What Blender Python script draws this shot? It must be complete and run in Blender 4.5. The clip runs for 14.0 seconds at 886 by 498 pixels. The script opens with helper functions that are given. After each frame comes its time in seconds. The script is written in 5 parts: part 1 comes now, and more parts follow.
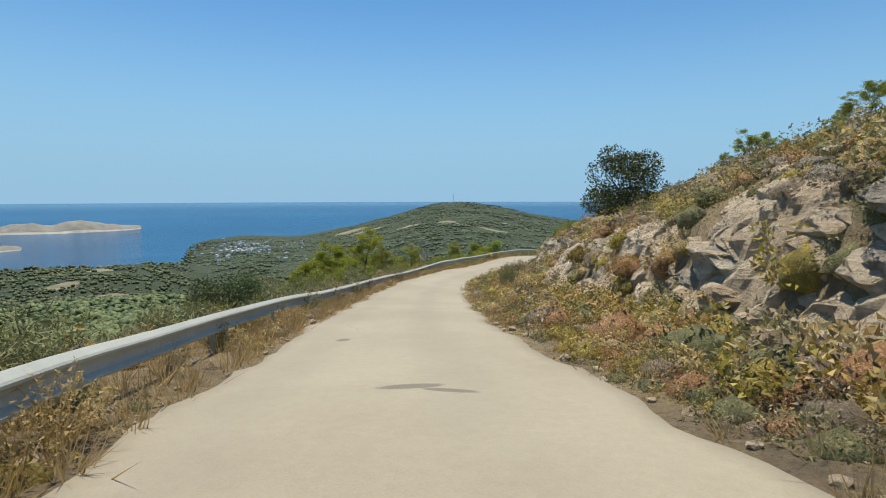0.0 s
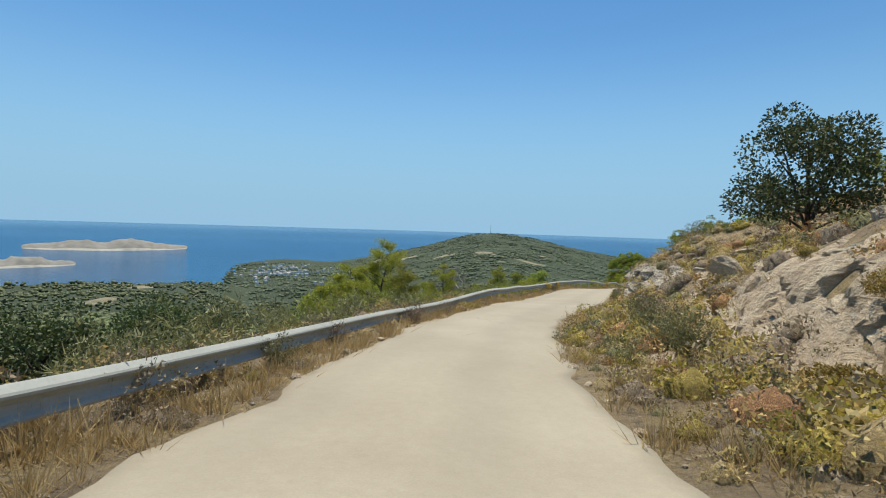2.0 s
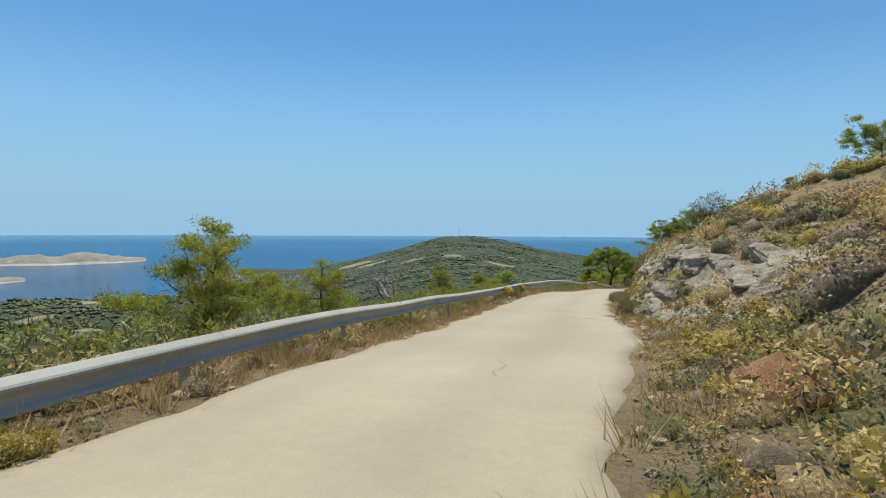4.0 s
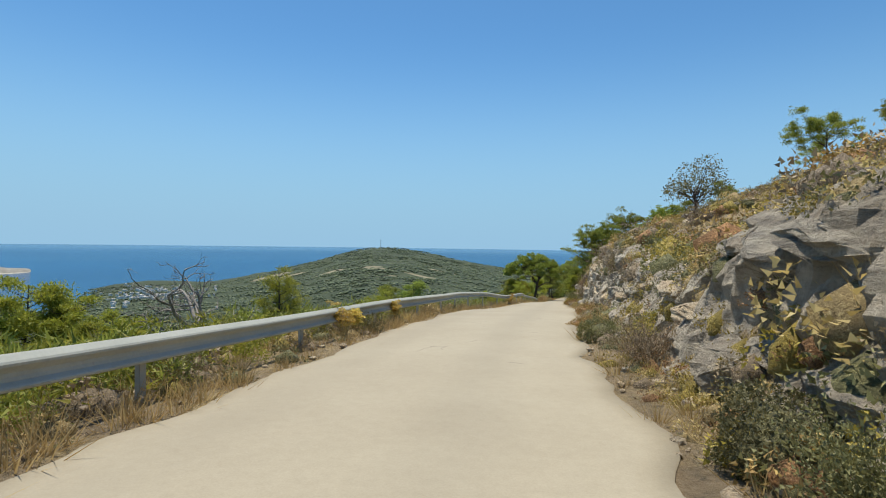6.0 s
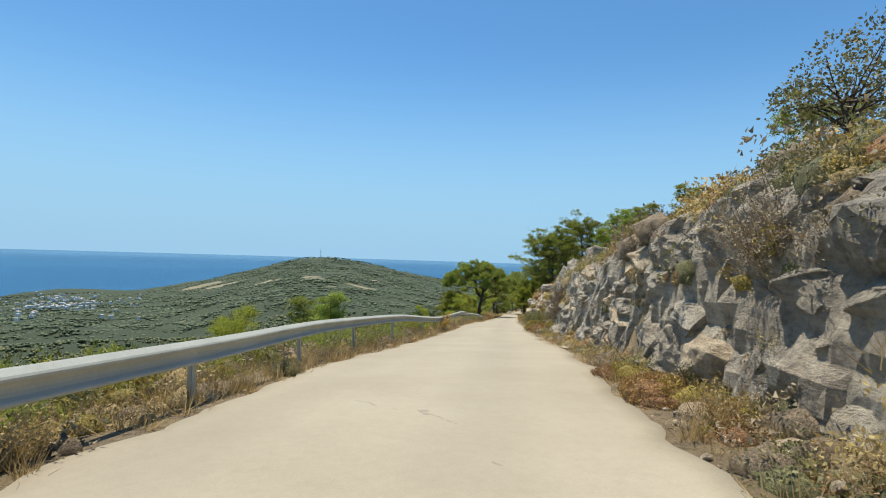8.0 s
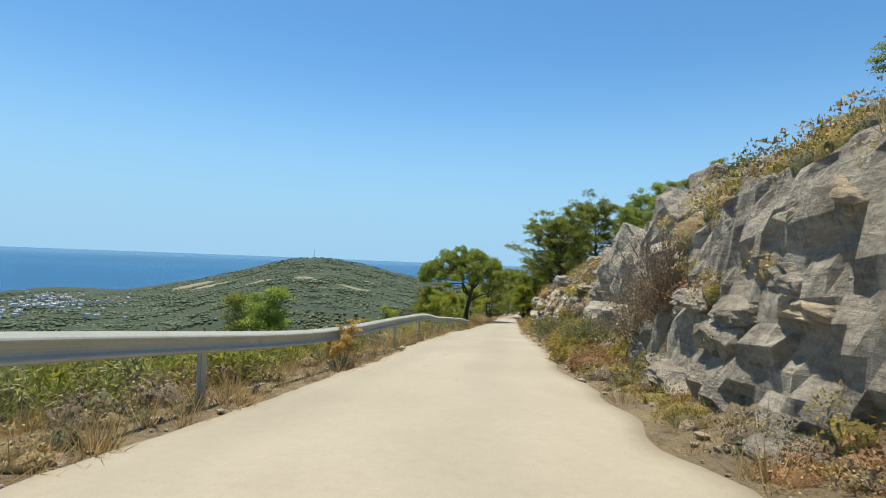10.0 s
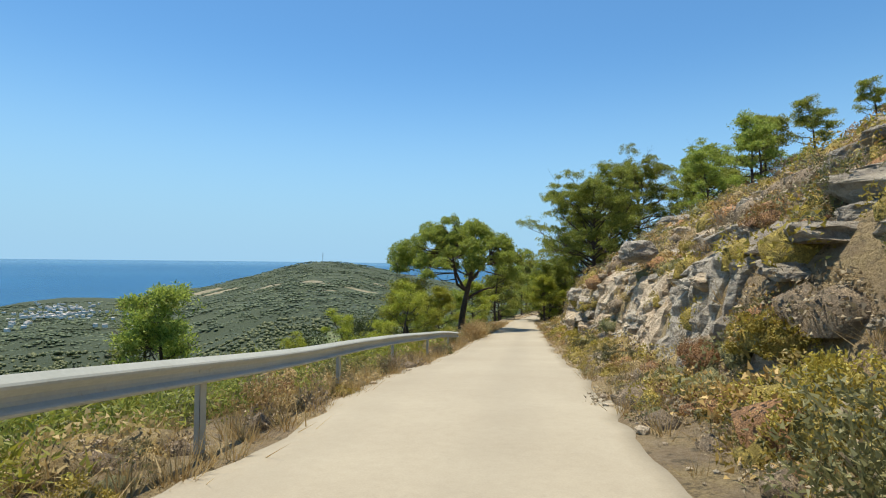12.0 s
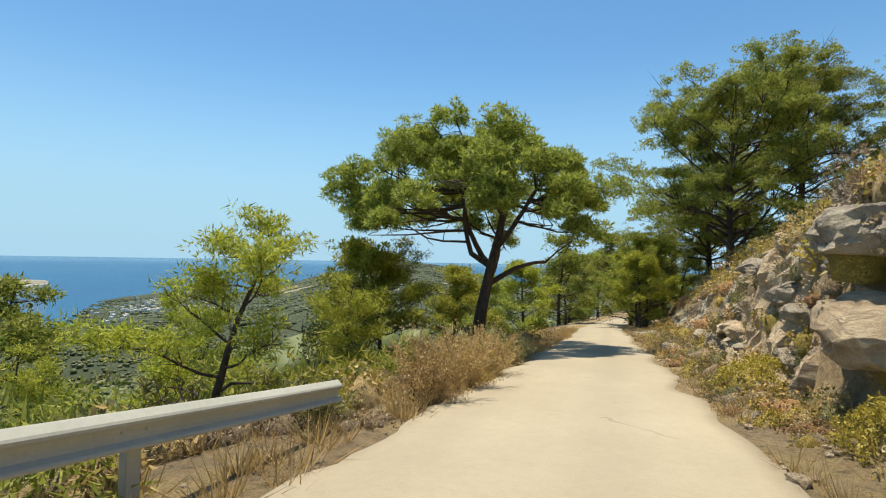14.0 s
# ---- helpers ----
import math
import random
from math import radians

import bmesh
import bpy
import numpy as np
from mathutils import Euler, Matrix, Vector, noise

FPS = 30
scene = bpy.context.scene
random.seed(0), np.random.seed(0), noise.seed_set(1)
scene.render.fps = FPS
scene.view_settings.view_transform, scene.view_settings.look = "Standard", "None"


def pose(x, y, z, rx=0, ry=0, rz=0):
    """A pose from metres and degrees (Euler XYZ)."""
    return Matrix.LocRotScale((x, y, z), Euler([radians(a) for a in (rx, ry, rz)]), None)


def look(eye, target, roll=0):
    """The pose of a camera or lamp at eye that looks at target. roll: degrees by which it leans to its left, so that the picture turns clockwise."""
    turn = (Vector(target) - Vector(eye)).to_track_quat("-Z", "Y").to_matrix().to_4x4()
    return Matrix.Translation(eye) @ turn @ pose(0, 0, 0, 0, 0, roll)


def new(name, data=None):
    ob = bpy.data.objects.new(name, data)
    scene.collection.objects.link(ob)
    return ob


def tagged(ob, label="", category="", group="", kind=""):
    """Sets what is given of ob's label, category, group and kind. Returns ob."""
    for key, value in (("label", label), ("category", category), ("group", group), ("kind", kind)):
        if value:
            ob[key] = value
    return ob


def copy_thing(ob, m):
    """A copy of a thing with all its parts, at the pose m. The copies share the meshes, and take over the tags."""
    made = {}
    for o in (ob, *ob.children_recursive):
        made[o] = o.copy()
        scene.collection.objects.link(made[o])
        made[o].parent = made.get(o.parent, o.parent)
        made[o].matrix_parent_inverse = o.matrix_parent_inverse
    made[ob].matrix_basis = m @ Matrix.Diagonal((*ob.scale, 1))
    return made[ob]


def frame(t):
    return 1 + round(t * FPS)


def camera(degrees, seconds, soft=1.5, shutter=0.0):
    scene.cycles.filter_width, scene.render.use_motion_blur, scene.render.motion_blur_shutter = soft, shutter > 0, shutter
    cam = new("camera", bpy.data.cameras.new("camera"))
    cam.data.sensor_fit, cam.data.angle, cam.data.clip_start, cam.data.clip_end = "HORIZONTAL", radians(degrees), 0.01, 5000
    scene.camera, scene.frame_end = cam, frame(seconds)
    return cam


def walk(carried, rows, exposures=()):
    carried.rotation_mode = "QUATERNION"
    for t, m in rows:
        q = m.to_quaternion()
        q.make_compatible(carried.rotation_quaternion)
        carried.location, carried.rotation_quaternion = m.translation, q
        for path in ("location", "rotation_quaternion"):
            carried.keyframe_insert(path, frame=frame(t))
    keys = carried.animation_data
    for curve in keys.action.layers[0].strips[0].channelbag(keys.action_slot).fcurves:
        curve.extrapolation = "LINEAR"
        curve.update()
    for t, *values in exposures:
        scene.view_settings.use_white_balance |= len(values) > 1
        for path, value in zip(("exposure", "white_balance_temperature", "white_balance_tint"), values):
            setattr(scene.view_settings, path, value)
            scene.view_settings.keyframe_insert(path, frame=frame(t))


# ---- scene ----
cam = camera(81.0, 14.0, soft=1.1)
PATH = [
    (0, (-1.188, -34.546, 3.288), (-1.283, -32.559, 3.088), -0.1),
    (0.5, (-1.692, -31.617, 2.915), (-1.827, -29.629, 2.742), 0.4),
    (1, (-2.062, -28.587, 2.444), (-2.236, -26.601, 2.285), 1.4),
    (1.5, (-2.269, -25.231, 1.939), (-2.488, -23.247, 1.824), 2.5),
    (2, (-2.407, -21.525, 1.492), (-2.642, -19.541, 1.407), 1.8),
    (2.5, (-2.509, -17.735, 0.986), (-2.741, -15.75, 0.907), 1.2),
    (5, (1.302, 2.433, -0.656), (1.34, 4.432, -0.702), 0.7),
    (5.5, (1.79, 6.08, -1.082), (1.917, 8.076, -1.111), 1.1),
    (6, (2.201, 9.056, -1.327), (2.38, 11.048, -1.346), 0.8),
    (6.5, (2.943, 12.744, -1.661), (3.191, 14.729, -1.658), 1.0),
    (7, (3.811, 16.456, -1.912), (4.124, 18.431, -1.888), 1.5),
    (7.5, (4.866, 20.231, -2.103), (5.235, 22.196, -2.075), 1.7),
    (8, (5.718, 23.199, -2.25), (6.114, 25.16, -2.22), 1.8),
    (10.5, (12.212, 42.89, -4.255), (12.626, 44.846, -4.215), 2.4),
    (11, (13.593, 47.006, -4.577), (14.006, 48.963, -4.538), 2.0),
    (11.5, (14.962, 51.221, -4.948), (15.375, 53.178, -4.909), 1.8),
    (12, (16.283, 55.337, -5.354), (16.661, 57.3, -5.313), 0.8),
    (12.5, (17.751, 59.617, -5.821), (17.892, 61.612, -5.78), 0.9),
    (13, (19.166, 63.901, -6.266), (19.276, 65.898, -6.226), 1.0),
    (13.5, (20.609, 68.07, -6.781), (20.709, 70.068, -6.741), 0.9),
    (14, (22.116, 72.406, -7.271), (22.223, 74.402, -7.233), 1.1),
]
walk(cam, [(t, look(eye, target, roll)) for t, eye, target, roll in PATH], exposures=[(0, 0.09, 6500, 10), (5, 0.12, 6500, 10), (7, 0.14, 6500, 10), (8, 0.27, 6500, 10), (11.5, 0.34, 6500, 10), (12.5, 0.36, 6800, 10), (14, 0.46, 7200, 10)])

# ---- sky and sun ----
SUN_FROM = Vector((-0.28, 0.92, 0.0)).normalized()
SUN_UP = radians(74)
sky = bpy.data.worlds.new("sky")
sky.use_nodes = True
scene.world = sky
sky_tex = sky.node_tree.nodes.new("ShaderNodeTexSky")
sky_tex.sky_type = "NISHITA"
sky_tex.sun_disc = False
sky_tex.sun_elevation = SUN_UP
sky_tex.sun_rotation = math.atan2(SUN_FROM.x, SUN_FROM.y)
sky_tex.altitude = 350
sky_tex.air_density = 1.0
sky_tex.dust_density = 0.1
sky_tex.ozone_density = 2.0
sn, sl = sky.node_tree.nodes, sky.node_tree.links
sky_tint = sn.new("ShaderNodeMix")
sky_tint.data_type, sky_tint.blend_type = "RGBA", "MULTIPLY"
sky_tint.inputs[0].default_value = 1.0
sky_tint.inputs[7].default_value = (0.62, 1.0, 1.16, 1)
sl.new(sky_tex.outputs[0], sky_tint.inputs[6])
# pale summer haze low over the horizon, the same all round
sky_dir = sn.new("ShaderNodeTexCoord")
sky_sep = sn.new("ShaderNodeSeparateXYZ")
sl.new(sky_dir.outputs["Generated"], sky_sep.inputs[0])
sky_low = sn.new("ShaderNodeMapRange")
sky_low.interpolation_type = "SMOOTHERSTEP"
for sock, v in zip(("From Min", "From Max", "To Min", "To Max"), (-0.04, 0.42, 1.0, 0.0)):
    sky_low.inputs[sock].default_value = v
sl.new(sky_sep.outputs["Z"], sky_low.inputs["Value"])
sky_haze = sn.new("ShaderNodeMix")
sky_haze.data_type = "RGBA"
sky_haze.inputs[7].default_value = (2.75, 4.75, 6.5, 1)
sl.new(sky_low.outputs[0], sky_haze.inputs[0])
sl.new(sky_tint.outputs[2], sky_haze.inputs[6])
sl.new(sky_haze.outputs[2], sn["Background"].inputs[0])
sn["Background"].inputs[1].default_value = 0.105
sun_data = bpy.data.lights.new("sun", "SUN")
sun_data.energy, sun_data.angle, sun_data.color = 5.0, radians(0.55), (1.0, 0.94, 0.82)
sun = new("sun", sun_data)
sun_dir = Vector((SUN_FROM.x * math.cos(SUN_UP), SUN_FROM.y * math.cos(SUN_UP), math.sin(SUN_UP)))
sun.matrix_world = look(sun_dir * 60, (0, 0, 0))


# ---- materials ----
def mat(name):
    m = bpy.data.materials.new(name)
    m.use_nodes = True
    return m, m.node_tree.nodes, m.node_tree.links, m.node_tree.nodes["Principled BSDF"]


def ramp(nodes, links, fac, stops, smooth="LINEAR"):
    r = nodes.new("ShaderNodeValToRGB")
    r.color_ramp.interpolation = smooth
    while len(r.color_ramp.elements) < len(stops):
        r.color_ramp.elements.new(0.5)
    for e, (p, c) in zip(r.color_ramp.elements, stops):
        e.position, e.color = p, (*c, 1)
    links.new(fac, r.inputs[0])
    return r.outputs[0]


def tex_noise(nodes, links, scale, detail=6, rough=0.6, coord=None, stretch=None):
    n = nodes.new("ShaderNodeTexNoise")
    n.inputs["Scale"].default_value, n.inputs["Detail"].default_value = scale, detail
    n.inputs["Roughness"].default_value = rough
    if coord is None:
        coord = nodes.new("ShaderNodeNewGeometry").outputs["Position"]
    if stretch:
        mp = nodes.new("ShaderNodeMapping")
        mp.inputs["Scale"].default_value = stretch
        links.new(coord, mp.inputs[0])
        coord = mp.outputs[0]
    links.new(coord, n.inputs["Vector"])
    return n.outputs["Fac"]


def mix(nodes, links, fac, a, b, how="MIX"):
    m = nodes.new("ShaderNodeMix")
    m.data_type, m.blend_type = "RGBA", how
    for sock, v in ((m.inputs[0], fac), (m.inputs[6], a), (m.inputs[7], b)):
        if isinstance(v, bpy.types.NodeSocket):
            links.new(v, sock)
        elif isinstance(v, (int, float)):
            sock.default_value = v
        else:
            sock.default_value = (*v, 1)
    return m.outputs[2]


def calc(nodes, links, how, a, b=0.0, clamp=False):
    m = nodes.new("ShaderNodeMath")
    m.operation, m.use_clamp = how, clamp
    for i, v in enumerate((a, b)):
        if isinstance(v, bpy.types.NodeSocket):
            links.new(v, m.inputs[i])
        else:
            m.inputs[i].default_value = v
    return m.outputs[0]


def bump(nodes, links, bsdf, height, strength=0.5, distance=0.05):
    b = nodes.new("ShaderNodeBump")
    b.inputs["Strength"].default_value, b.inputs["Distance"].default_value = strength, distance
    links.new(height, b.inputs["Height"])
    links.new(b.outputs[0], bsdf.inputs["Normal"])


def ellipse_mask(nodes, links, spots, wobble=0.5):
    """One where the ground lies in any of the ellipses (x, y, half width, half depth, turn), ragged at the rim."""
    pos = nodes.new("ShaderNodeNewGeometry").outputs["Position"]
    total = None
    for x, y, rx, ry, turn in spots:
        mp = nodes.new("ShaderNodeMapping")
        mp.vector_type = "TEXTURE"
        mp.inputs["Location"].default_value = (x, y, 0)
        mp.inputs["Rotation"].default_value = (0, 0, radians(turn))
        mp.inputs["Scale"].default_value = (rx, ry, 1e6)
        links.new(pos, mp.inputs[0])
        ln = nodes.new("ShaderNodeVectorMath")
        ln.operation = "LENGTH"
        links.new(mp.outputs[0], ln.inputs[0])
        wob = calc(nodes, links, "MULTIPLY", calc(nodes, links, "SUBTRACT", tex_noise(nodes, links, 2.2 / max(min(rx, ry), 0.02), 3), 0.5), wobble * 2)
        inside = calc(nodes, links, "SUBTRACT", 1.25, calc(nodes, links, "ADD", ln.outputs["Value"], wob))
        one = calc(nodes, links, "MULTIPLY", inside, 4.0, True)
        total = one if total is None else calc(nodes, links, "MAXIMUM", total, one)
    return total


def concrete_road():
    m, n, l, b = mat("worn pale concrete")
    big = tex_noise(n, l, 0.35, 5, 0.6)
    fine = tex_noise(n, l, 9, 8, 0.7)
    col = ramp(n, l, big, [(0.3, (0.275, 0.23, 0.155)), (0.55, (0.335, 0.288, 0.20)), (0.75, (0.385, 0.335, 0.238))])
    col = mix(n, l, 0.22, col, ramp(n, l, fine, [(0.3, (0.24, 0.205, 0.145)), (0.6, (0.40, 0.35, 0.255))]))
    col = mix(n, l, 0.2, col, ramp(n, l, tex_noise(n, l, 60, 4, 0.7), [(0.3, (0.20, 0.17, 0.12)), (0.65, (0.44, 0.385, 0.285))]))
    uv = n.new("ShaderNodeUVMap")
    uv.uv_map = "lane"
    sep = n.new("ShaderNodeSeparateXYZ")
    l.new(uv.outputs[0], sep.inputs[0])
    wave = calc(n, l, "SINE", calc(n, l, "MULTIPLY", sep.outputs["X"], 12.566))
    track = calc(n, l, "MULTIPLY", calc(n, l, "ADD", wave, 0.2), 0.28, True)
    track = calc(n, l, "MULTIPLY", track, tex_noise(n, l, 0.6, 4))
    col = mix(n, l, track, col, (0.19, 0.165, 0.12))
    stain = ellipse_mask(n, l, [(-1.75, -29.6, 0.30, 0.10, 20), (-1.35, -29.75, 0.25, 0.07, -10), (3.15, 10.6, 0.2, 0.06, 10), (-3.3, -26.0, 0.10, 0.16, 0)], 0.35)
    col = mix(n, l, calc(n, l, "MULTIPLY", stain, 0.7), col, (0.12, 0.10, 0.075))
    crack = n.new("ShaderNodeTexVoronoi")
    crack.feature, crack.inputs["Scale"].default_value = "DISTANCE_TO_EDGE", 0.33
    warp = n.new("ShaderNodeVectorMath")
    warp.operation = "ADD"
    nz = n.new("ShaderNodeTexNoise")
    nz.inputs["Scale"].default_value = 1.3
    g = n.new("ShaderNodeNewGeometry").outputs["Position"]
    l.new(g, nz.inputs["Vector"])
    l.new(g, warp.inputs[0])
    l.new(nz.outputs["Color"], warp.inputs[1])
    l.new(warp.outputs[0], crack.inputs["Vector"])
    line = calc(n, l, "LESS_THAN", crack.outputs["Distance"], 0.006)
    line = calc(n, l, "MULTIPLY", line, calc(n, l, "GREATER_THAN", big, 0.61))
    col = mix(n, l, calc(n, l, "MULTIPLY", line, 0.5), col, (0.16, 0.14, 0.11))
    l.new(col, b.inputs["Base Color"])
    b.inputs["Roughness"].default_value = 0.88
    bump(n, l, b, fine, 0.12, 0.004)
    return m


def bank_soil():
    m, n, l, b = mat("dry stony hillside soil")
    a, c, d = tex_noise(n, l, 0.45, 6), tex_noise(n, l, 2.6, 8, 0.7), tex_noise(n, l, 14, 8, 0.75)
    col = ramp(n, l, a, [(0.32, (0.20, 0.135, 0.065)), (0.5, (0.30, 0.205, 0.10)), (0.68, (0.40, 0.29, 0.15))])
    col = mix(n, l, 0.5, col, ramp(n, l, c, [(0.35, (0.07, 0.058, 0.03)), (0.5, (0.22, 0.15, 0.07)), (0.68, (0.38, 0.30, 0.19))]))
    col = mix(n, l, 0.3, col, ramp(n, l, d, [(0.35, (0.08, 0.06, 0.035)), (0.65, (0.46, 0.38, 0.26))]))
    straw = ramp(n, l, tex_noise(n, l, 1.1, 7, 0.7), [(0.46, (0, 0, 0)), (0.60, (1, 1, 1))])
    col = mix(n, l, calc(n, l, "MULTIPLY", straw, 0.8), col, ramp(n, l, tex_noise(n, l, 30, 4, 0.7), [(0.35, (0.20, 0.14, 0.055)), (0.65, (0.50, 0.38, 0.18))]))
    litter = ramp(n, l, tex_noise(n, l, 5.5, 6, 0.75), [(0.55, (0, 0, 0)), (0.63, (1, 1, 1))])
    col = mix(n, l, calc(n, l, "MULTIPLY", litter, 0.7), col, (0.075, 0.06, 0.03))
    l.new(col, b.inputs["Base Color"])
    b.inputs["Roughness"].default_value = 0.95
    bump(n, l, b, mix(n, l, 0.5, c, d), 1.0, 0.2)
    return m


def forest_floor(bare):
    m, n, l, b = mat("wooded hillside scrub")
    a, c, d = tex_noise(n, l, 0.006, 6), tex_noise(n, l, 0.045, 8, 0.7), tex_noise(n, l, 0.3, 8, 0.75)
    # floor tones darkened to match the shadow among the trees
    col = ramp(n, l, a, [(0.35, (0.026, 0.042, 0.017)), (0.65, (0.046, 0.062, 0.025))])
    col = mix(n, l, ramp(n, l, c, [(0.66, (0, 0, 0)), (0.76, (1, 1, 1))]), col, (0.13, 0.115, 0.06))
    col = mix(n, l, 0.45, col, ramp(n, l, d, [(0.35, (0.018, 0.028, 0.010)), (0.65, (0.055, 0.068, 0.026))]))
    mask = ellipse_mask(n, l, bare, 0.45)
    col = mix(n, l, calc(n, l, "MULTIPLY", mask, 0.85), col, ramp(n, l, c, [(0.35, (0.17, 0.145, 0.08)), (0.65, (0.34, 0.29, 0.18))]))
    l.new(col, b.inputs["Base Color"])
    b.inputs["Roughness"].default_value = 0.95
    bump(n, l, b, d, 1.0, 1.5)
    return m


def limestone(name, warm):
    m, n, l, b = mat(name)
    info = n.new("ShaderNodeObjectInfo")
    co = n.new("ShaderNodeNewGeometry").outputs["Position"]
    a = tex_noise(n, l, 1.1, 6, 0.6, co)
    lay = tex_noise(n, l, 2.0, 7, 0.65, co, (0.7, 0.7, 5.0))
    f = tex_noise(n, l, 18, 8, 0.75, co)
    base = [(0.36, (0.13, 0.115, 0.095)), (0.50, (0.33, 0.29, 0.235)), (0.68, (0.62, 0.565, 0.44))]
    if warm:
        base = [(0.30, (0.30, 0.17, 0.08)), (0.46, (0.60, 0.43, 0.25)), (0.66, (0.80, 0.67, 0.46))]
    col = ramp(n, l, a, base)
    beds = [(0.38, (0.28, 0.17, 0.09)), (0.62, (0.80, 0.66, 0.43))] if warm else [(0.38, (0.13, 0.105, 0.072)), (0.62, (0.70, 0.60, 0.42))]
    col = mix(n, l, 0.40, col, ramp(n, l, lay, beds))
    col = mix(n, l, 0.25, col, ramp(n, l, f, [(0.35, (0.18, 0.15, 0.11)), (0.6, (0.76, 0.68, 0.54))]))
    rust = ramp(n, l, tex_noise(n, l, 0.8, 5, 0.6, co), [(0.58, (0, 0, 0)), (0.72, (1, 1, 1))])
    col = mix(n, l, calc(n, l, "MULTIPLY", rust, 0.5 if warm else 0.3), col, (0.34, 0.20, 0.09))
    col = mix(n, l, calc(n, l, "MULTIPLY", info.outputs["Random"], 0.25), col, (0.46, 0.36, 0.24))
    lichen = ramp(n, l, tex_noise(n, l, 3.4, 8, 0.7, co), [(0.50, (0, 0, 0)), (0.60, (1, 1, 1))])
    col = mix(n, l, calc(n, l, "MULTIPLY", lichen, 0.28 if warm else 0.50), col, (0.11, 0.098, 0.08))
    b.inputs["Roughness"].default_value = 0.92
    l.new(col, b.inputs["Base Color"])
    chip = tex_noise(n, l, 3.2, 9, 0.72, co, (1, 1, 2.0))
    bump(n, l, b, mix(n, l, 0.5, mix(n, l, 0.4, lay, f), chip), 1.0, 0.32)
    return m


def leafy(name, dark, mid, light, spread=0.35, through_light=0.25):
    """Foliage: each leaf or needle its own tint, each plant a little different."""
    m, n, l, b = mat(name)
    geo = n.new("ShaderNodeNewGeometry")
    info = n.new("ShaderNodeObjectInfo")
    col = ramp(n, l, geo.outputs["Random Per Island"], [(0.0, dark), (0.5, mid), (1.0, light)])
    patch = tex_noise(n, l, 1.3, 4, 0.6)
    col = mix(n, l, calc(n, l, "MULTIPLY", patch, spread), col, mid)
    hsv = n.new("ShaderNodeHueSaturation")
    l.new(col, hsv.inputs["Color"])
    l.new(calc(n, l, "ADD", calc(n, l, "MULTIPLY", info.outputs["Random"], 0.5), 0.75), hsv.inputs["Value"])
    l.new(calc(n, l, "ADD", calc(n, l, "MULTIPLY", info.outputs["Random"], 0.03), 0.485), hsv.inputs["Hue"])
    l.new(hsv.outputs[0], b.inputs["Base Color"])
    b.inputs["Roughness"].default_value = 0.65
    if through_light:
        tr = n.new("ShaderNodeBsdfTranslucent")
        l.new(hsv.outputs[0], tr.inputs["Color"])
        ms = n.new("ShaderNodeMixShader")
        ms.inputs[0].default_value = through_light
        l.new(b.outputs[0], ms.inputs[1])
        l.new(tr.outputs[0], ms.inputs[2])
        l.new(ms.outputs[0], n["Material Output"].inputs["Surface"])
    return m


def matted(name, dark, mid, light):
    """The close mat of fine leaves and twigs that a cushion shrub shows between its longer shoots."""
    m, n, l, b = mat(name)
    info = n.new("ShaderNodeObjectInfo")
    f, g = tex_noise(n, l, 42, 5, 0.75), tex_noise(n, l, 7, 4, 0.6)
    # tones cut to 0.6 here paint in the dark of the gaps
    col = ramp(n, l, f, [(0.34, tuple(c * 0.6 for c in dark)), (0.48, tuple(0.5 * (p + q) for p, q in zip(dark, mid))), (0.64, light)])
    col = mix(n, l, ramp(n, l, g, [(0.42, (0, 0, 0)), (0.62, (1, 1, 1))]), col, tuple(c * 0.6 for c in mid))
    hsv = n.new("ShaderNodeHueSaturation")
    l.new(col, hsv.inputs["Color"])
    l.new(calc(n, l, "ADD", calc(n, l, "MULTIPLY", info.outputs["Random"], 0.4), 0.8), hsv.inputs["Value"])
    l.new(hsv.outputs[0], b.inputs["Base Color"])
    b.inputs["Roughness"].default_value = 0.85
    bump(n, l, b, mix(n, l, 0.4, f, g), 1.0, 0.06)
    return m


def bark(name, a, c):
    m, n, l, b = mat(name)
    f = tex_noise(n, l, 9, 8, 0.7, None, (1, 1, 0.3))
    l.new(ramp(n, l, f, [(0.3, a), (0.7, c)]), b.inputs["Base Color"])
    b.inputs["Roughness"].default_value = 0.95
    bump(n, l, b, f, 0.9, 0.04)
    return m


def galvanized():
    m, n, l, b = mat("weathered galvanized steel")
    f, s = tex_noise(n, l, 1.2, 6), tex_noise(n, l, 25, 6, 0.7)
    col = ramp(n, l, f, [(0.3, (0.36, 0.375, 0.33)), (0.7, (0.46, 0.47, 0.42))])
    col = mix(n, l, 0.2, col, ramp(n, l, s, [(0.3, (0.24, 0.24, 0.21)), (0.7, (0.52, 0.54, 0.51))]))
    rust = ramp(n, l, tex_noise(n, l, 2.8, 6, 0.7), [(0.66, (0, 0, 0)), (0.75, (1, 1, 1))])
    col = mix(n, l, calc(n, l, "MULTIPLY", rust, 0.5), col, (0.24, 0.13, 0.07))
    l.new(col, b.inputs["Base Color"])
    b.inputs["Metallic"].default_value = 0.0
    b.inputs["Roughness"].default_value = 0.8
    b.inputs["Specular IOR Level"].default_value = 0.15
    bump(n, l, b, f, 0.15, 0.02)
    return m


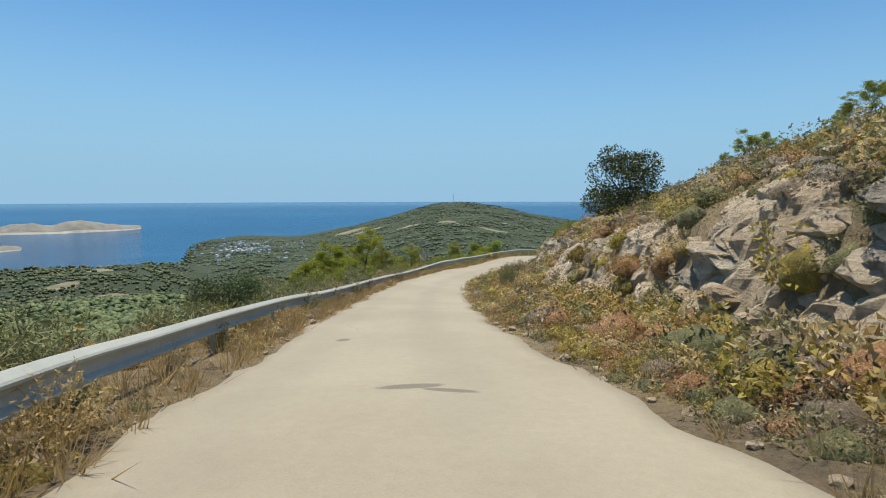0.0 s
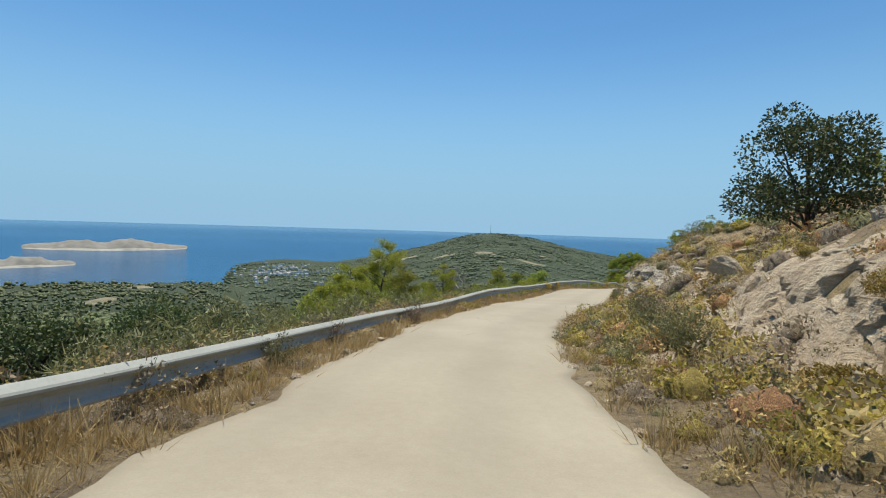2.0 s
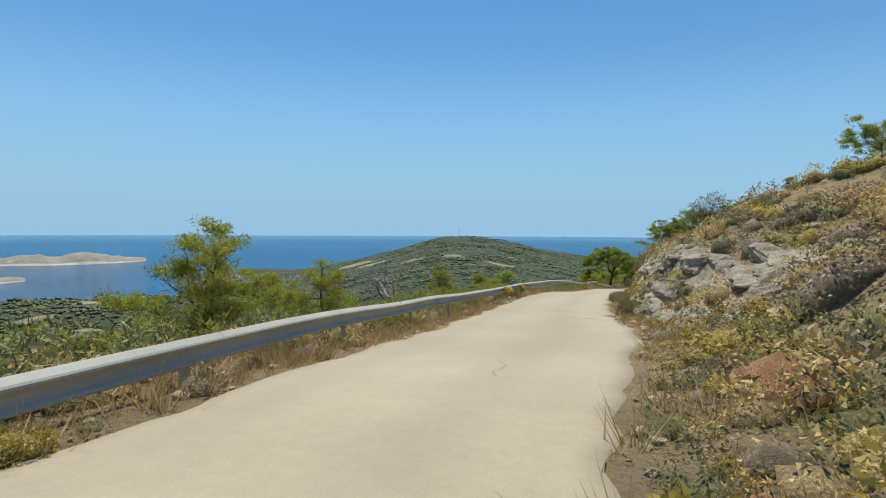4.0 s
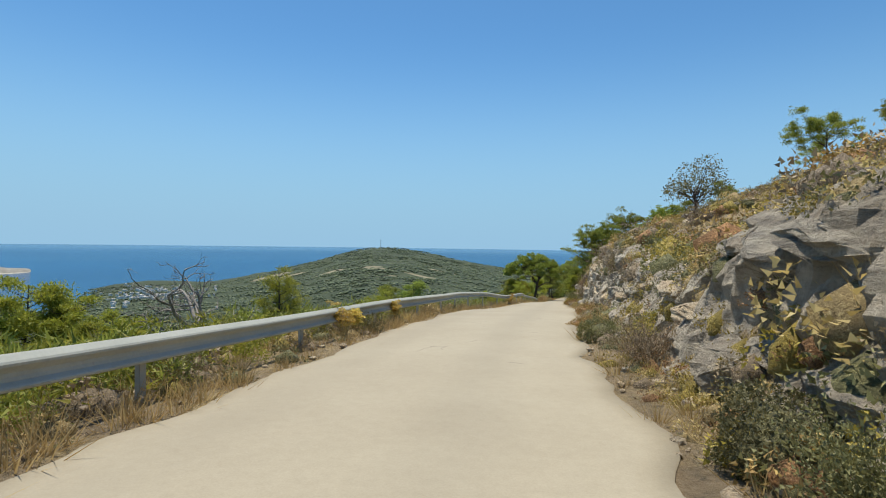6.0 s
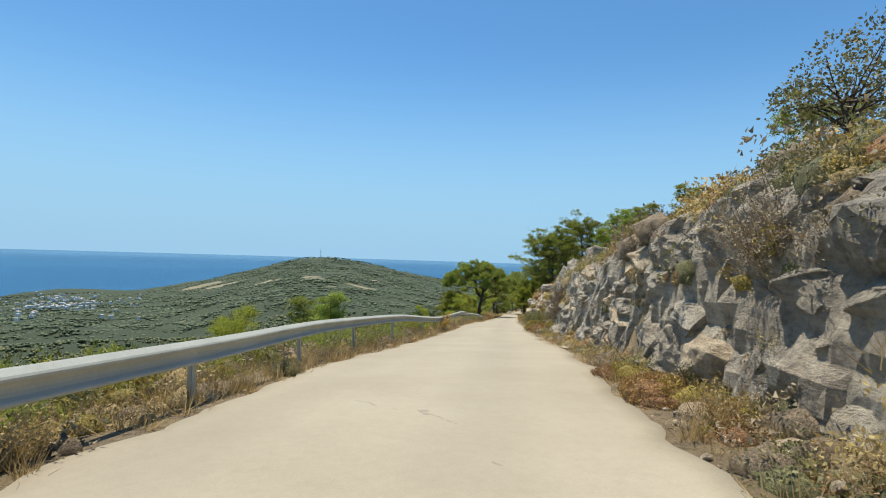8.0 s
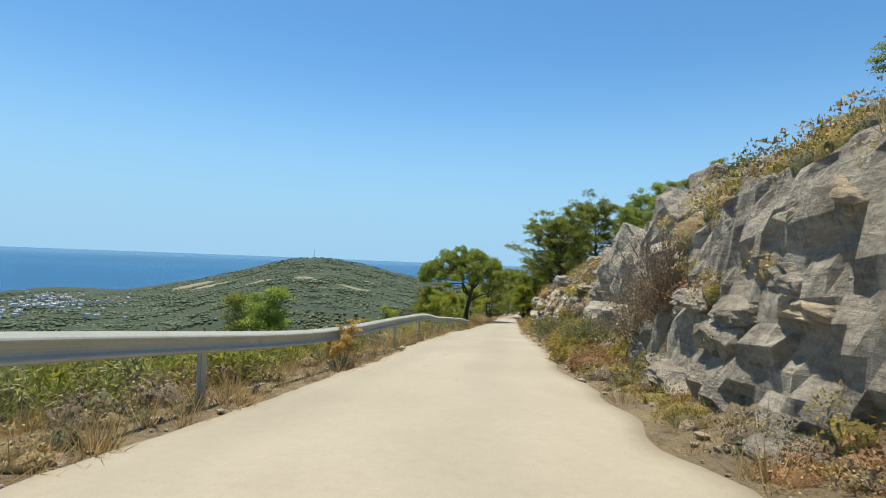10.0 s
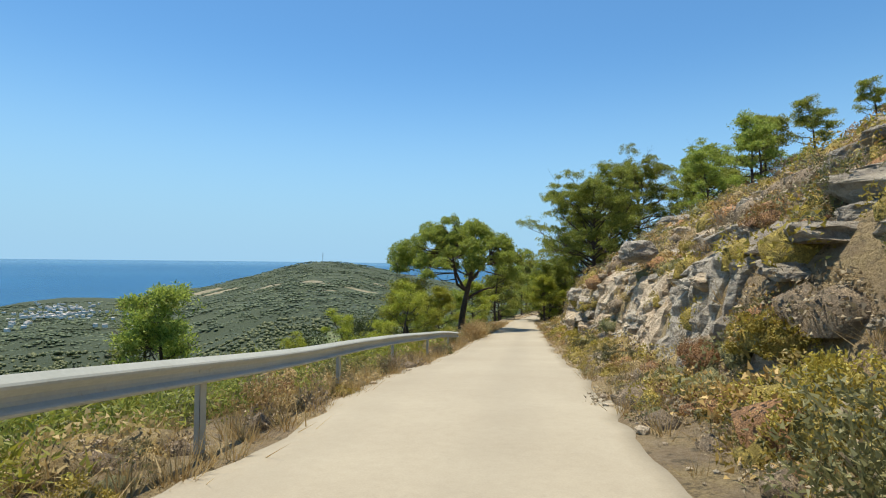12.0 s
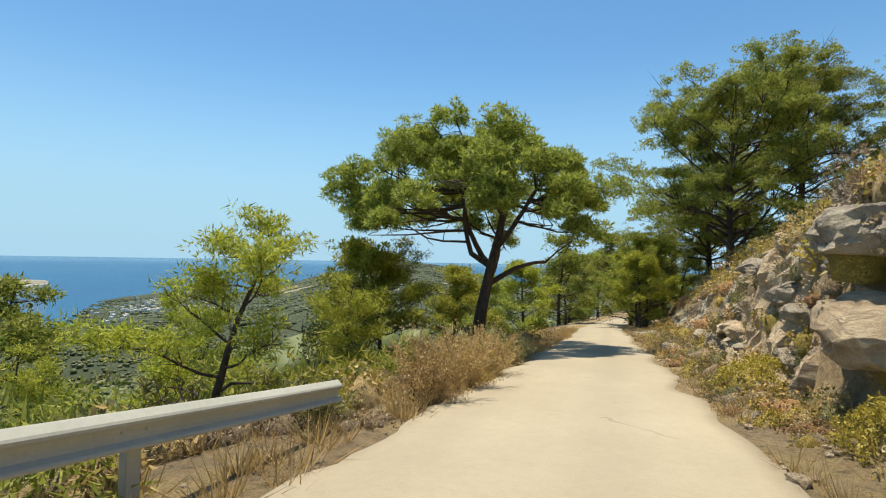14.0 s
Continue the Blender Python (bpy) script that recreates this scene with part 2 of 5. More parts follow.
def sea_water():
    m, n, l, b = mat("deep blue sea water")
    a = tex_noise(n, l, 0.0016, 5, 0.6, None, (1, 2.5, 1))
    l.new(ramp(n, l, a, [(0.35, (0.010, 0.085, 0.19)), (0.65, (0.016, 0.110, 0.23))]), b.inputs["Base Color"])
    b.inputs["Roughness"].default_value = 0.16
    b.inputs["IOR"].default_value = 1.33
    up = n.new("ShaderNodeCombineXYZ")
    up.inputs["Z"].default_value = 1.0
    ripple = n.new("ShaderNodeBump")
    ripple.inputs["Strength"].default_value, ripple.inputs["Distance"].default_value = 0.03, 1.0
    l.new(tex_noise(n, l, 0.05, 6, 0.7), ripple.inputs["Height"])
    l.new(up.outputs[0], ripple.inputs["Normal"])
    l.new(ripple.outputs[0], b.inputs["Normal"])
    return m


def plain(name, color, rough=0.8, metal=0.0, scale=6.0):
    m, n, l, b = mat(name)
    f = tex_noise(n, l, scale, 6, 0.65)
    dk = tuple(c * 0.72 for c in color)
    lt = tuple(min(1, c * 1.2) for c in color)
    l.new(ramp(n, l, f, [(0.3, dk), (0.7, lt)]), b.inputs["Base Color"])
    b.inputs["Roughness"].default_value, b.inputs["Metallic"].default_value = rough, metal
    return m


# bare clearings, tracks and the stony summit spur on the far hills
BARE = [(-190, 1480, 42, 30, 0), (-168, 1440, 50, 18, -25), (-225, 1440, 30, 14, 20), (-60, 1380, 22, 40, 10), (-32, 1310, 60, 12, -20),
        (-255, 960, 60, 13, 22), (-330, 925, 40, 10, 10), (20, 1180, 55, 9, -15), (-30, 1080, 26, 10, 0), (60, 1240, 40, 12, -30),
        (-350, 1750, 50, 40, 0), (-440, 1900, 60, 60, 0), (130, 1500, 45, 16, -20), (-410, 520, 12, 30, 30), (-330, 560, 10, 22, 10), (-300, 330, 9, 24, 30), (-240, 300, 8, 20, 10)]
M_ROAD, M_SOIL, M_FOREST = concrete_road(), bank_soil(), forest_floor(BARE)
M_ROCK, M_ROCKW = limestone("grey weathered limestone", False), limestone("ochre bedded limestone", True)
M_OLIVE = leafy("olive-yellow cushion foliage", (0.130, 0.096, 0.017), (0.320, 0.240, 0.041), (0.518, 0.392, 0.078), 0.5, 0.3)
M_GREY = leafy("grey-brown dry twigs", (0.114, 0.083, 0.052), (0.244, 0.182, 0.111), (0.423, 0.319, 0.192), 0.5, 0.15)
M_RUST = leafy("rust-brown dried cushion foliage", (0.150, 0.080, 0.026), (0.350, 0.205, 0.070), (0.550, 0.350, 0.135), 0.5, 0.2)
M_HEATH = leafy("dull green heath foliage", (0.083, 0.081, 0.030), (0.180, 0.173, 0.066), (0.323, 0.292, 0.120), 0.5, 0.3)
M_STRAW = leafy("dry straw grass", (0.30, 0.20, 0.07), (0.48, 0.35, 0.14), (0.64, 0.50, 0.24), 0.4, 0.4)
M_PINE = leafy("green pine needles", (0.105, 0.142, 0.024), (0.265, 0.305, 0.052), (0.45, 0.47, 0.10), 0.3, 0.48)
M_PINEY = leafy("bright young pine needles", (0.17, 0.20, 0.022), (0.34, 0.36, 0.04), (0.48, 0.46, 0.08), 0.3, 0.45)
M_OAK = leafy("dark evergreen oak leaves", (0.034, 0.054, 0.015), (0.075, 0.105, 0.028), (0.14, 0.165, 0.05), 0.3)
M_YELLOW = leafy("dried yellow flower heads", (0.50, 0.36, 0.08), (0.68, 0.52, 0.13), (0.80, 0.66, 0.24), 0.3, 0.45)
M_WOOD = leafy("far woodland foliage", (0.045, 0.066, 0.018), (0.095, 0.122, 0.034), (0.165, 0.180, 0.056), 0.2, 0.15)
# distance haze tinted into the base colour: darker, bluer green than M_WOOD
M_FARWOOD = leafy("hazy far woodland foliage", (0.036, 0.056, 0.022), (0.070, 0.096, 0.034), (0.12, 0.142, 0.05), 0.3, 0.05)
M_BARK, M_BARKG = bark("dark furrowed pine bark", (0.035, 0.026, 0.02), (0.12, 0.09, 0.07)), bark("bleached dead wood", (0.16, 0.14, 0.12), (0.36, 0.33, 0.29))
M_STEEL, M_SEA = galvanized(), sea_water()
M_ISLE = plain("bare island rock and scrub", (0.24, 0.225, 0.19), 0.95, 0, 0.03)
M_SHORE = plain("pale shore rock", (0.50, 0.45, 0.36), 0.95, 0, 0.03)
M_WALL, M_ROOF = plain("whitewashed wall", (0.78, 0.76, 0.72), 0.8, 0, 0.5), plain("pale roof", (0.62, 0.55, 0.48), 0.8, 0, 0.5)
M_CORE = plain("brown inner twigs", (0.17, 0.13, 0.06), 0.95, 0, 45)

SKIN = {M_OLIVE.name: matted("matted olive-yellow cushion foliage", (0.130, 0.096, 0.017), (0.320, 0.240, 0.041), (0.518, 0.392, 0.078)), M_GREY.name: matted("matted grey-brown dry twigs", (0.114, 0.083, 0.052), (0.244, 0.182, 0.111), (0.423, 0.319, 0.192)), M_RUST.name: matted("matted rust-brown dried cushion foliage", (0.143, 0.068, 0.027), (0.338, 0.173, 0.068), (0.540, 0.307, 0.128)), M_HEATH.name: matted("matted dull green heath foliage", (0.083, 0.081, 0.030), (0.180, 0.173, 0.066), (0.323, 0.292, 0.120)), M_STRAW.name: matted("matted dry straw grass", (0.204, 0.138, 0.054), (0.372, 0.270, 0.114), (0.552, 0.432, 0.204))}


# ---- mesh helpers ----
rng = np.random.default_rng(7)


def mesh_of(name, verts, faces, material, smooth=False):
    me = bpy.data.meshes.new(name)
    me.from_pydata([tuple(v) for v in verts] if not isinstance(verts, np.ndarray) else verts.tolist(), [], faces if isinstance(faces, list) else faces.tolist())
    for mm in material if isinstance(material, (list, tuple)) else [material]:
        me.materials.append(mm)
    if smooth:
        me.polygons.foreach_set("use_smooth", [True] * len(me.polygons))
    me.update()
    return me


def part_of(name, me, parent, label=""):
    ob = new(name, me)
    ob.parent = parent
    if label:
        ob["label"] = label
    return ob


def smoothstep(a, b, x):
    u = np.clip((x - a) / (b - a), 0, 1)
    return u * u * (3 - 2 * u)


_lattice = np.random.default_rng(3).random((256, 256))


def value_noise(x, y):
    xi, yi = np.floor(x).astype(int), np.floor(y).astype(int)
    fx, fy = x - xi, y - yi
    fx, fy = fx * fx * (3 - 2 * fx), fy * fy * (3 - 2 * fy)
    g = lambda i, j: _lattice[(xi + i) % 256, (yi + j) % 256]
    return (g(0, 0) * (1 - fx) + g(1, 0) * fx) * (1 - fy) + (g(0, 1) * (1 - fx) + g(1, 1) * fx) * fy - 0.5


def fbm(x, y, octaves=4):
    total, amp = 0, 1.0
    for k in range(octaves):
        total = total + amp * value_noise(x * 2**k + 17.3 * k, y * 2**k + 5.1 * k)
        amp *= 0.5
    return total


def curve_fn(xs, ys):
    """A smooth curve through the points (monotone cubic), straight beyond its ends."""
    xs, ys = np.array(xs, float), np.array(ys, float)
    sl = np.diff(ys) / np.diff(xs)
    tg = np.concatenate([[sl[0]], np.where(sl[1:] * sl[:-1] > 0, 2 * sl[1:] * sl[:-1] / np.where(sl[1:] + sl[:-1] == 0, 1, sl[1:] + sl[:-1]), (sl[1:] + sl[:-1]) / 4), [sl[-1]]])

    def f(x):
        x = np.asarray(x, float)
        i = np.clip(np.searchsorted(xs, x) - 1, 0, len(xs) - 2)
        h = xs[i + 1] - xs[i]
        u = np.clip((x - xs[i]) / h, 0, 1)
        v = (2 * u**3 - 3 * u**2 + 1) * ys[i] + (u**3 - 2 * u**2 + u) * h * tg[i] + (3 * u**2 - 2 * u**3) * ys[i + 1] + (u**3 - u**2) * h * tg[i + 1]
        return v + np.where(x < xs[0], (x - xs[0]) * tg[0], 0) + np.where(x > xs[-1], (x - xs[-1]) * tg[-1], 0)
    return f


# ---- the road's line: left edge, right edge, surface height, guard rail ----
left_x = curve_fn([-60, -40, -36, -33, -30, -27, -24, -20, -16, -12, -9, -6, -2, 2, 7, 12, 18, 24, 29, 36, 42, 49, 55, 60, 66, 73, 78, 84, 93, 105, 130],
                  [4.5, -1.3, -2.35, -3.0, -3.7, -4.1, -4.5, -4.75, -4.85, -4.7, -4.5, -3.95, -3.1, -2.4, -1.35, -0.35, 1.15, 2.95, 4.2, 6.2, 8.6, 11.6, 13.6, 15.4, 17.5, 20.2, 22.1, 24.6, 28.3, 33.0, 45.0])
right_x = curve_fn([-60, -40, -36, -33, -30, -27, -24, -20, -16, -13, -10, -7, -2, 2, 5, 10, 16, 20.6, 24, 28, 32, 37, 42, 47.2, 53, 58, 63.3, 69, 76, 81, 91.6, 105, 130],
                   [9.5, 2.7, 1.7, 0.95, 0.35, -0.05, -0.55, -1.0, -1.25, -1.4, -1.3, -0.9, 0.5, 1.8, 2.9, 3.75, 5.05, 6.35, 7.6, 9.05, 10.5, 12.3, 13.7, 15.0, 16.9, 18.5, 20.3, 22.35, 24.85, 26.6, 30.4, 35.5, 48.0])
EYE = 1.2
road_z = curve_fn([-60, -34.5, -31.6, -28.6, -25.2, -21.5, -17.7, -9, 0.9, 6.1, 9.06, 12.7, 16.5, 20.2, 23.2, 32, 42.9, 47, 51.2, 55.3, 59.6, 63.9, 68.1, 72.4, 80, 90, 105, 130, 160],
                  [z - EYE for z in (6.2, 3.29, 2.92, 2.44, 1.94, 1.49, 0.99, 0.25, -0.5, -1.08, -1.33, -1.66, -1.91, -2.10, -2.28, -3.1, -4.26, -4.58, -4.95, -5.35, -5.82, -6.27, -6.78, -7.27, -7.98, -8.88, -10.2, -12.2, -14.2)])
RAIL_Y = [-60, -40, -34, -30, -26, -22, -18, -14, -10, -5, 0, 5, 10, 15, 20, 25, 30, 36, 42, 48, 53, 58, 63, 68, 73, 78]
rail_x = curve_fn(RAIL_Y, [3.4, -2.1, -3.41, -4.49, -5.19, -5.68, -5.85, -5.71, -5.37, -4.45, -3.44, -2.47, -1.5, -0.41, 0.93, 2.58, 4.05, 5.69, 7.95, 10.61, 12.63, 14.3, 15.88, 17.53, 19.49, 21.37])
rail_up = curve_fn(RAIL_Y, [0.5, 0.5, 0.5, 0.5, 0.54, 0.48, 0.43, 0.38, 0.34, 0.33, 0.47, 0.65, 0.7, 0.67, 0.6, 0.65, 0.74, 0.9, 0.98, 0.70, 0.82, 0.9, 0.76, 0.77, 0.7, 0.43])
# scale of the beam's profile, reduced along the last stretch
rail_k = curve_fn([-60, 30, 48, 80], [1.0, 0.97, 0.80, 0.76])
# the cut bank: width of the verge before it, width and height of the step, steepness over the step and further up
BANK_Y = [-60, -34, -20, -11, 0, 4, 8, 12, 20, 26, 29, 37, 44, 50, 57, 62, 69, 74, 78, 90, 150]
bank_foot = curve_fn(BANK_Y, [2.0, 2.0, 3.35, 3.35, 3.0, 1.75, 0.85, 0.8, 1.05, 1.05, 1.1, 0.9, 0.95, 1.5, 1.8, 1.55, 1.8, 1.5, 1.1, 1.6, 2.4])
bank_w = curve_fn(BANK_Y, [1.4, 1.1, 1.3, 1.75, 2.0, 1.9, 1.85, 0.95, 1.1, 0.8, 0.5, 0.55, 0.8, 1.2, 2.35, 0.95, 1.2, 1.0, 0.6, 1.3, 2.3])
bank_h = curve_fn(BANK_Y, [1.8, 2.05, 1.9, 1.45, 1.15, 1.35, 0.85, 1.75, 1.15, 1.85, 2.6, 2.65, 2.6, 2.3, 1.65, 1.7, 1.9, 2.3, 2.15, 1.35, 0.8])
bank_s = curve_fn(BANK_Y, [0.6, 0.7, 0.67, 0.62, 0.4, 0.4, 0.65, 0.62, 0.46, 0.4, 0.45, 0.48, 0.5, 0.6, 0.78, 0.84, 0.75, 0.68, 0.77, 0.86, 0.75])
upper_s = curve_fn(BANK_Y, [0.16, 0.15, 0.15, 0.2, 0.28, 0.38, 0.37, 0.33, 0.33, 0.27, 0.25, 0.29, 0.33, 0.39, 0.43, 0.43, 0.39, 0.34, 0.39, 0.48, 0.51])

CREST_B = [-180, -75, -55, -43, -35, -31.5, -29, -22.7, -19.5, -14, -9, -4.8, -2, 1, 4.6, 8.5, 14, 25, 60, 180]
crest_e = curve_fn(CREST_B, [-3, -5, -6.0, -6.2, -6.3, -6.4, -4.5, -3.75, -4.0, -3.15, -2.1, -0.85, -0.45, -0.6, -1.2, -2.0, -2.8, -3, -3, -3])
crest_d = curve_fn(CREST_B, [1500, 800, 700, 700, 750, 1100, 2300, 2600, 2500, 2350, 2200, 2200, 2200, 2200, 2200, 2200, 2200, 2000, 1500, 1500])


def far_z(x, y):
    dx, dy = x - 5.0, y - 20.0
    r = np.maximum(np.hypot(dx, dy), 30.0)
    bearing = np.degrees(np.arctan2(dx, dy))
    d, top = crest_d(bearing), crest_e(bearing)
    u = np.clip((np.log(r) - math.log(45)) / (np.log(d) - math.log(45)), 0, 1)
    elev = -21 + (top + 21) * u**0.85
    z = -1.0 + r * np.tan(np.radians(elev))
    z = z + fbm(x / 170, y / 170, 4) * np.minimum(r * 0.05, 26) * smoothstep(1.0, 0.75, u) * smoothstep(60, 300, r)
    z = z + fbm(x / 60, y / 60, 3) * np.minimum(r * 0.006, 5)
    over = np.maximum(r - d, 0)
    return np.maximum(z - over * 0.30 - over**2 * 0.0006, -420)


def ground_z(x, y):
    x, y = np.asarray(x, float), np.asarray(y, float)
    yc = np.clip(y, -120, 230)
    lx, rx, rz = left_x(yc), right_x(yc), road_z(yc)
    dr, dl = (x - rx) * 0.95, (lx - x) * 0.95
    rough = fbm(x / 3.1, y / 3.1, 4)
    f, w = bank_foot(yc), bank_w(yc)
    past = np.maximum(dr - f - 0.6 * w, 0)
    up = 0.12 * smoothstep(0.2, 1.2, dr) + bank_h(yc) * smoothstep(f, f + w, dr) + upper_s(yc) * past + (bank_s(yc) - upper_s(yc)) * 6 * (1 - np.exp(-past / 6))
    up = up + rough * 0.5 * smoothstep(0.6 + f, 4.0 + f, dr) + fbm(x / 13, y / 13, 3) * 1.4 * smoothstep(4, 16, dr)
    z_right = rz - 0.03 + up
    down = 0.05 * smoothstep(0.3, 1.2, dl) + 0.26 * np.maximum(dl - 1.4, 0) + 0.012 * np.maximum(dl - 12, 0) ** 1.6
    z_left = rz - 0.03 - down + rough * 0.5 * smoothstep(0.8, 4, dl) + fbm(x / 13, y / 13, 3) * 1.5 * smoothstep(3, 12, dl)
    z = np.where(dr > 0, z_right, np.where(dl > 0, z_left, rz - 0.06))
    r = np.hypot(x - 5, y - 20)
    w = np.maximum(smoothstep(30, 110, dl), smoothstep(140, 330, r))
    return z * (1 - w) + far_z(x, y) * w


def gz(x, y):
    return float(ground_z(np.array([x]), np.array([y]))[0])


# ---- ground, one sheet to the coast ----
def stretch_axis(lo, hi, step, lo_end, hi_end, growth):
    mid = list(np.arange(lo, hi, step))
    s, out_hi, v = step, [], hi
    while v < hi_end:
        out_hi.append(v)
        s *= growth
        v += s
    s, out_lo, v = step, [], lo - step
    while v > lo_end:
        out_lo.append(v)
        s *= growth
        v -= s
    return np.array(out_lo[::-1] + mid + out_hi)


gx = stretch_axis(-20, 46, 0.36, -3000, 2500, 1.065)
gy = stretch_axis(-40, 108, 0.6, -1800, 3300, 1.065)
GX, GY = np.meshgrid(gx, gy)
GZ = ground_z(GX, GY)
nx, ny = len(gx), len(gy)
idx = np.arange(nx * ny).reshape(ny, nx)
quads = np.stack([idx[:-1, :-1], idx[:-1, 1:], idx[1:, 1:], idx[1:, :-1]], -1).reshape(-1, 4)
ground_mesh = mesh_of("ground", np.stack([GX, GY, GZ], -1).reshape(-1, 3), quads, [M_SOIL, M_FOREST], True)
cx, cy = (GX[:-1, :-1] + GX[1:, 1:]) / 2, (GY[:-1, :-1] + GY[1:, 1:]) / 2
yy = np.clip(cy, -120, 230)
woody = ((left_x(yy) - cx) > 5 + 3 * fbm(cx / 3, cy / 3)) | (np.hypot(cx - 5, cy - 20) > 170)
ground_mesh.polygons.foreach_set("material_index", woody.astype(int).reshape(-1))
tagged(new("ground", ground_mesh), "dry stony hillside falling away into wooded valleys and hills", "ground", kind="structure")

# ---- sea, a sheet to the horizon ----
sea_el = curve_fn([200, 2300, 3000, 3400, 3700, 4100, 4500, 4850], [-62, -9.2, -5.6, -4.1, -3.05, -1.75, -0.85, -0.50])
sd = np.concatenate([np.linspace(900, 2300, 8), np.linspace(2400, 4850, 60)])
sb = np.radians(np.arange(-180, 180, 2.0))
SD, SB = np.meshgrid(sd, sb)
SZ = np.maximum(-1 + SD * np.tan(np.radians(sea_el(SD))), -372)
sv = np.stack([5 + SD * np.sin(SB), 20 + SD * np.cos(SB), SZ], -1).reshape(-1, 3)
k = np.arange(SD.size).reshape(SD.shape)
k2 = np.roll(k, -1, 0)
sq = np.stack([k[:, :-1], k[:, 1:], k2[:, 1:], k2[:, :-1]], -1).reshape(-1, 4)
tagged(new("water", mesh_of("water", sv, sq[:, ::-1], M_SEA, True)), "deep blue sea reaching to the hazy horizon", "sea", kind="structure")


def sea_point(bearing, d):
    b = radians(bearing)
    return Vector((5 + d * math.sin(b), 20 + d * math.cos(b), max(-1 + d * math.tan(radians(float(sea_el(d)))), -372)))


def island(b0, b1, d, depth, height, seed):
    n, mdep = 70, 12
    vs, fs = [], []
    for i in range(n + 1):
        u = i / n
        p = sea_point(b0 + (b1 - b0) * u, d)
        prof = (math.sin(math.pi * u) ** 0.55) * (0.55 + 0.9 * (float(fbm(np.array(u * 7.0 + seed), np.array(seed * 1.7), 4)) + 0.35))
        away = Vector((p.x - 5, p.y - 20, 0)).normalized()
        for j in range(mdep + 1):
            v = j / mdep * 2 - 1
            h = max(0, prof) * max(0, 1 - abs(v) ** 1.6) * height * (1 + 0.35 * float(fbm(np.array(u * 22.0 + seed), np.array(v * 3.0), 3)))
            half = depth * (0.25 + 0.75 * math.sin(math.pi * u) ** 0.5)
            q = p + away * (v * half)
            vs.append((q.x, q.y, p.z + (sea_point(0, d + v * half).z - p.z) - 2.5 + h * 1.0 + (3.5 if abs(v) < 0.98 and prof > 0.05 else 0)))
    w = mdep + 1
    fs = [(i * w + j, i * w + j + 1, (i + 1) * w + j + 1, (i + 1) * w + j) for i in range(n) for j in range(mdep)]
    me = mesh_of("island", vs, fs, [M_ISLE, M_SHORE], True)
    for pl in me.polygons:
        if pl.index % mdep < 1 or pl.index % mdep >= mdep - 1:
            pl.material_index = 1
    return tagged(new("island", me), "low bare rocky island with pale shore in the sea", "island", kind="structure")


island(-46.5, -33.4, 3770, 110, 40, 2.0)
island(-55.0, -42.6, 3330, 90, 46, 6.0)

# ---- road slab ----
ry = np.arange(-58, 128, 0.25)
lx_r, rx_r, z_r = left_x(ry), right_x(ry), road_z(ry)
wob_l = 0.34 * fbm(ry / 1.1, ry * 0 + 3.3, 4) - 0.10 * (fbm(ry / 4, ry * 0 + 9, 2) > 0.2)
wob_r = 0.34 * fbm(ry / 1.1, ry * 0 + 13.3, 4)
cols = 14
rv, rf, ruv = [], [], []
for i in range(len(ry)):
    a, c = lx_r[i] + wob_l[i], rx_r[i] + wob_r[i]
    for j in range(cols + 1):
        u = j / cols
        x = a + (c - a) * u
        crown = 0.035 * (1 - (2 * u - 1) ** 2)
        rv.append((x, ry[i], z_r[i] + crown - 0.012 + 0.006 * float(value_noise(np.array(x * 0.5), np.array(ry[i] * 0.5)))))
        ruv.append((u, ry[i]))
    rv.append((a - 0.03, ry[i], z_r[i] - 0.22))
    rv.append((c + 0.03, ry[i], z_r[i] - 0.22))
w = cols + 3
for i in range(len(ry) - 1):
    o, q = i * w, (i + 1) * w
    rf += [(o + j, o + j + 1, q + j + 1, q + j) for j in range(cols)]
    rf += [(o + cols + 1, o, q, q + cols + 1), (o + cols, o + cols + 2, q + cols + 2, q + cols)]
road_mesh = mesh_of("road", rv, rf, M_ROAD, True)
lane = road_mesh.uv_layers.new(name="lane")
full = []
for i in range(len(ry)):
    full += ruv[i * (cols + 1):(i + 1) * (cols + 1)] + [(0.0, ry[i]), (1.0, ry[i])]
lane.data.foreach_set("uv", [c for lp in road_mesh.loops for c in full[lp.vertex_index]])
tagged(new("road", road_mesh), "narrow sun-bleached concrete mountain road with ragged edges", "road", kind="structure")


# ---- guard rail ----
def rail_pts(y):
    return Vector((float(rail_x(y)), y, float(road_z(y) + rail_up(y))))


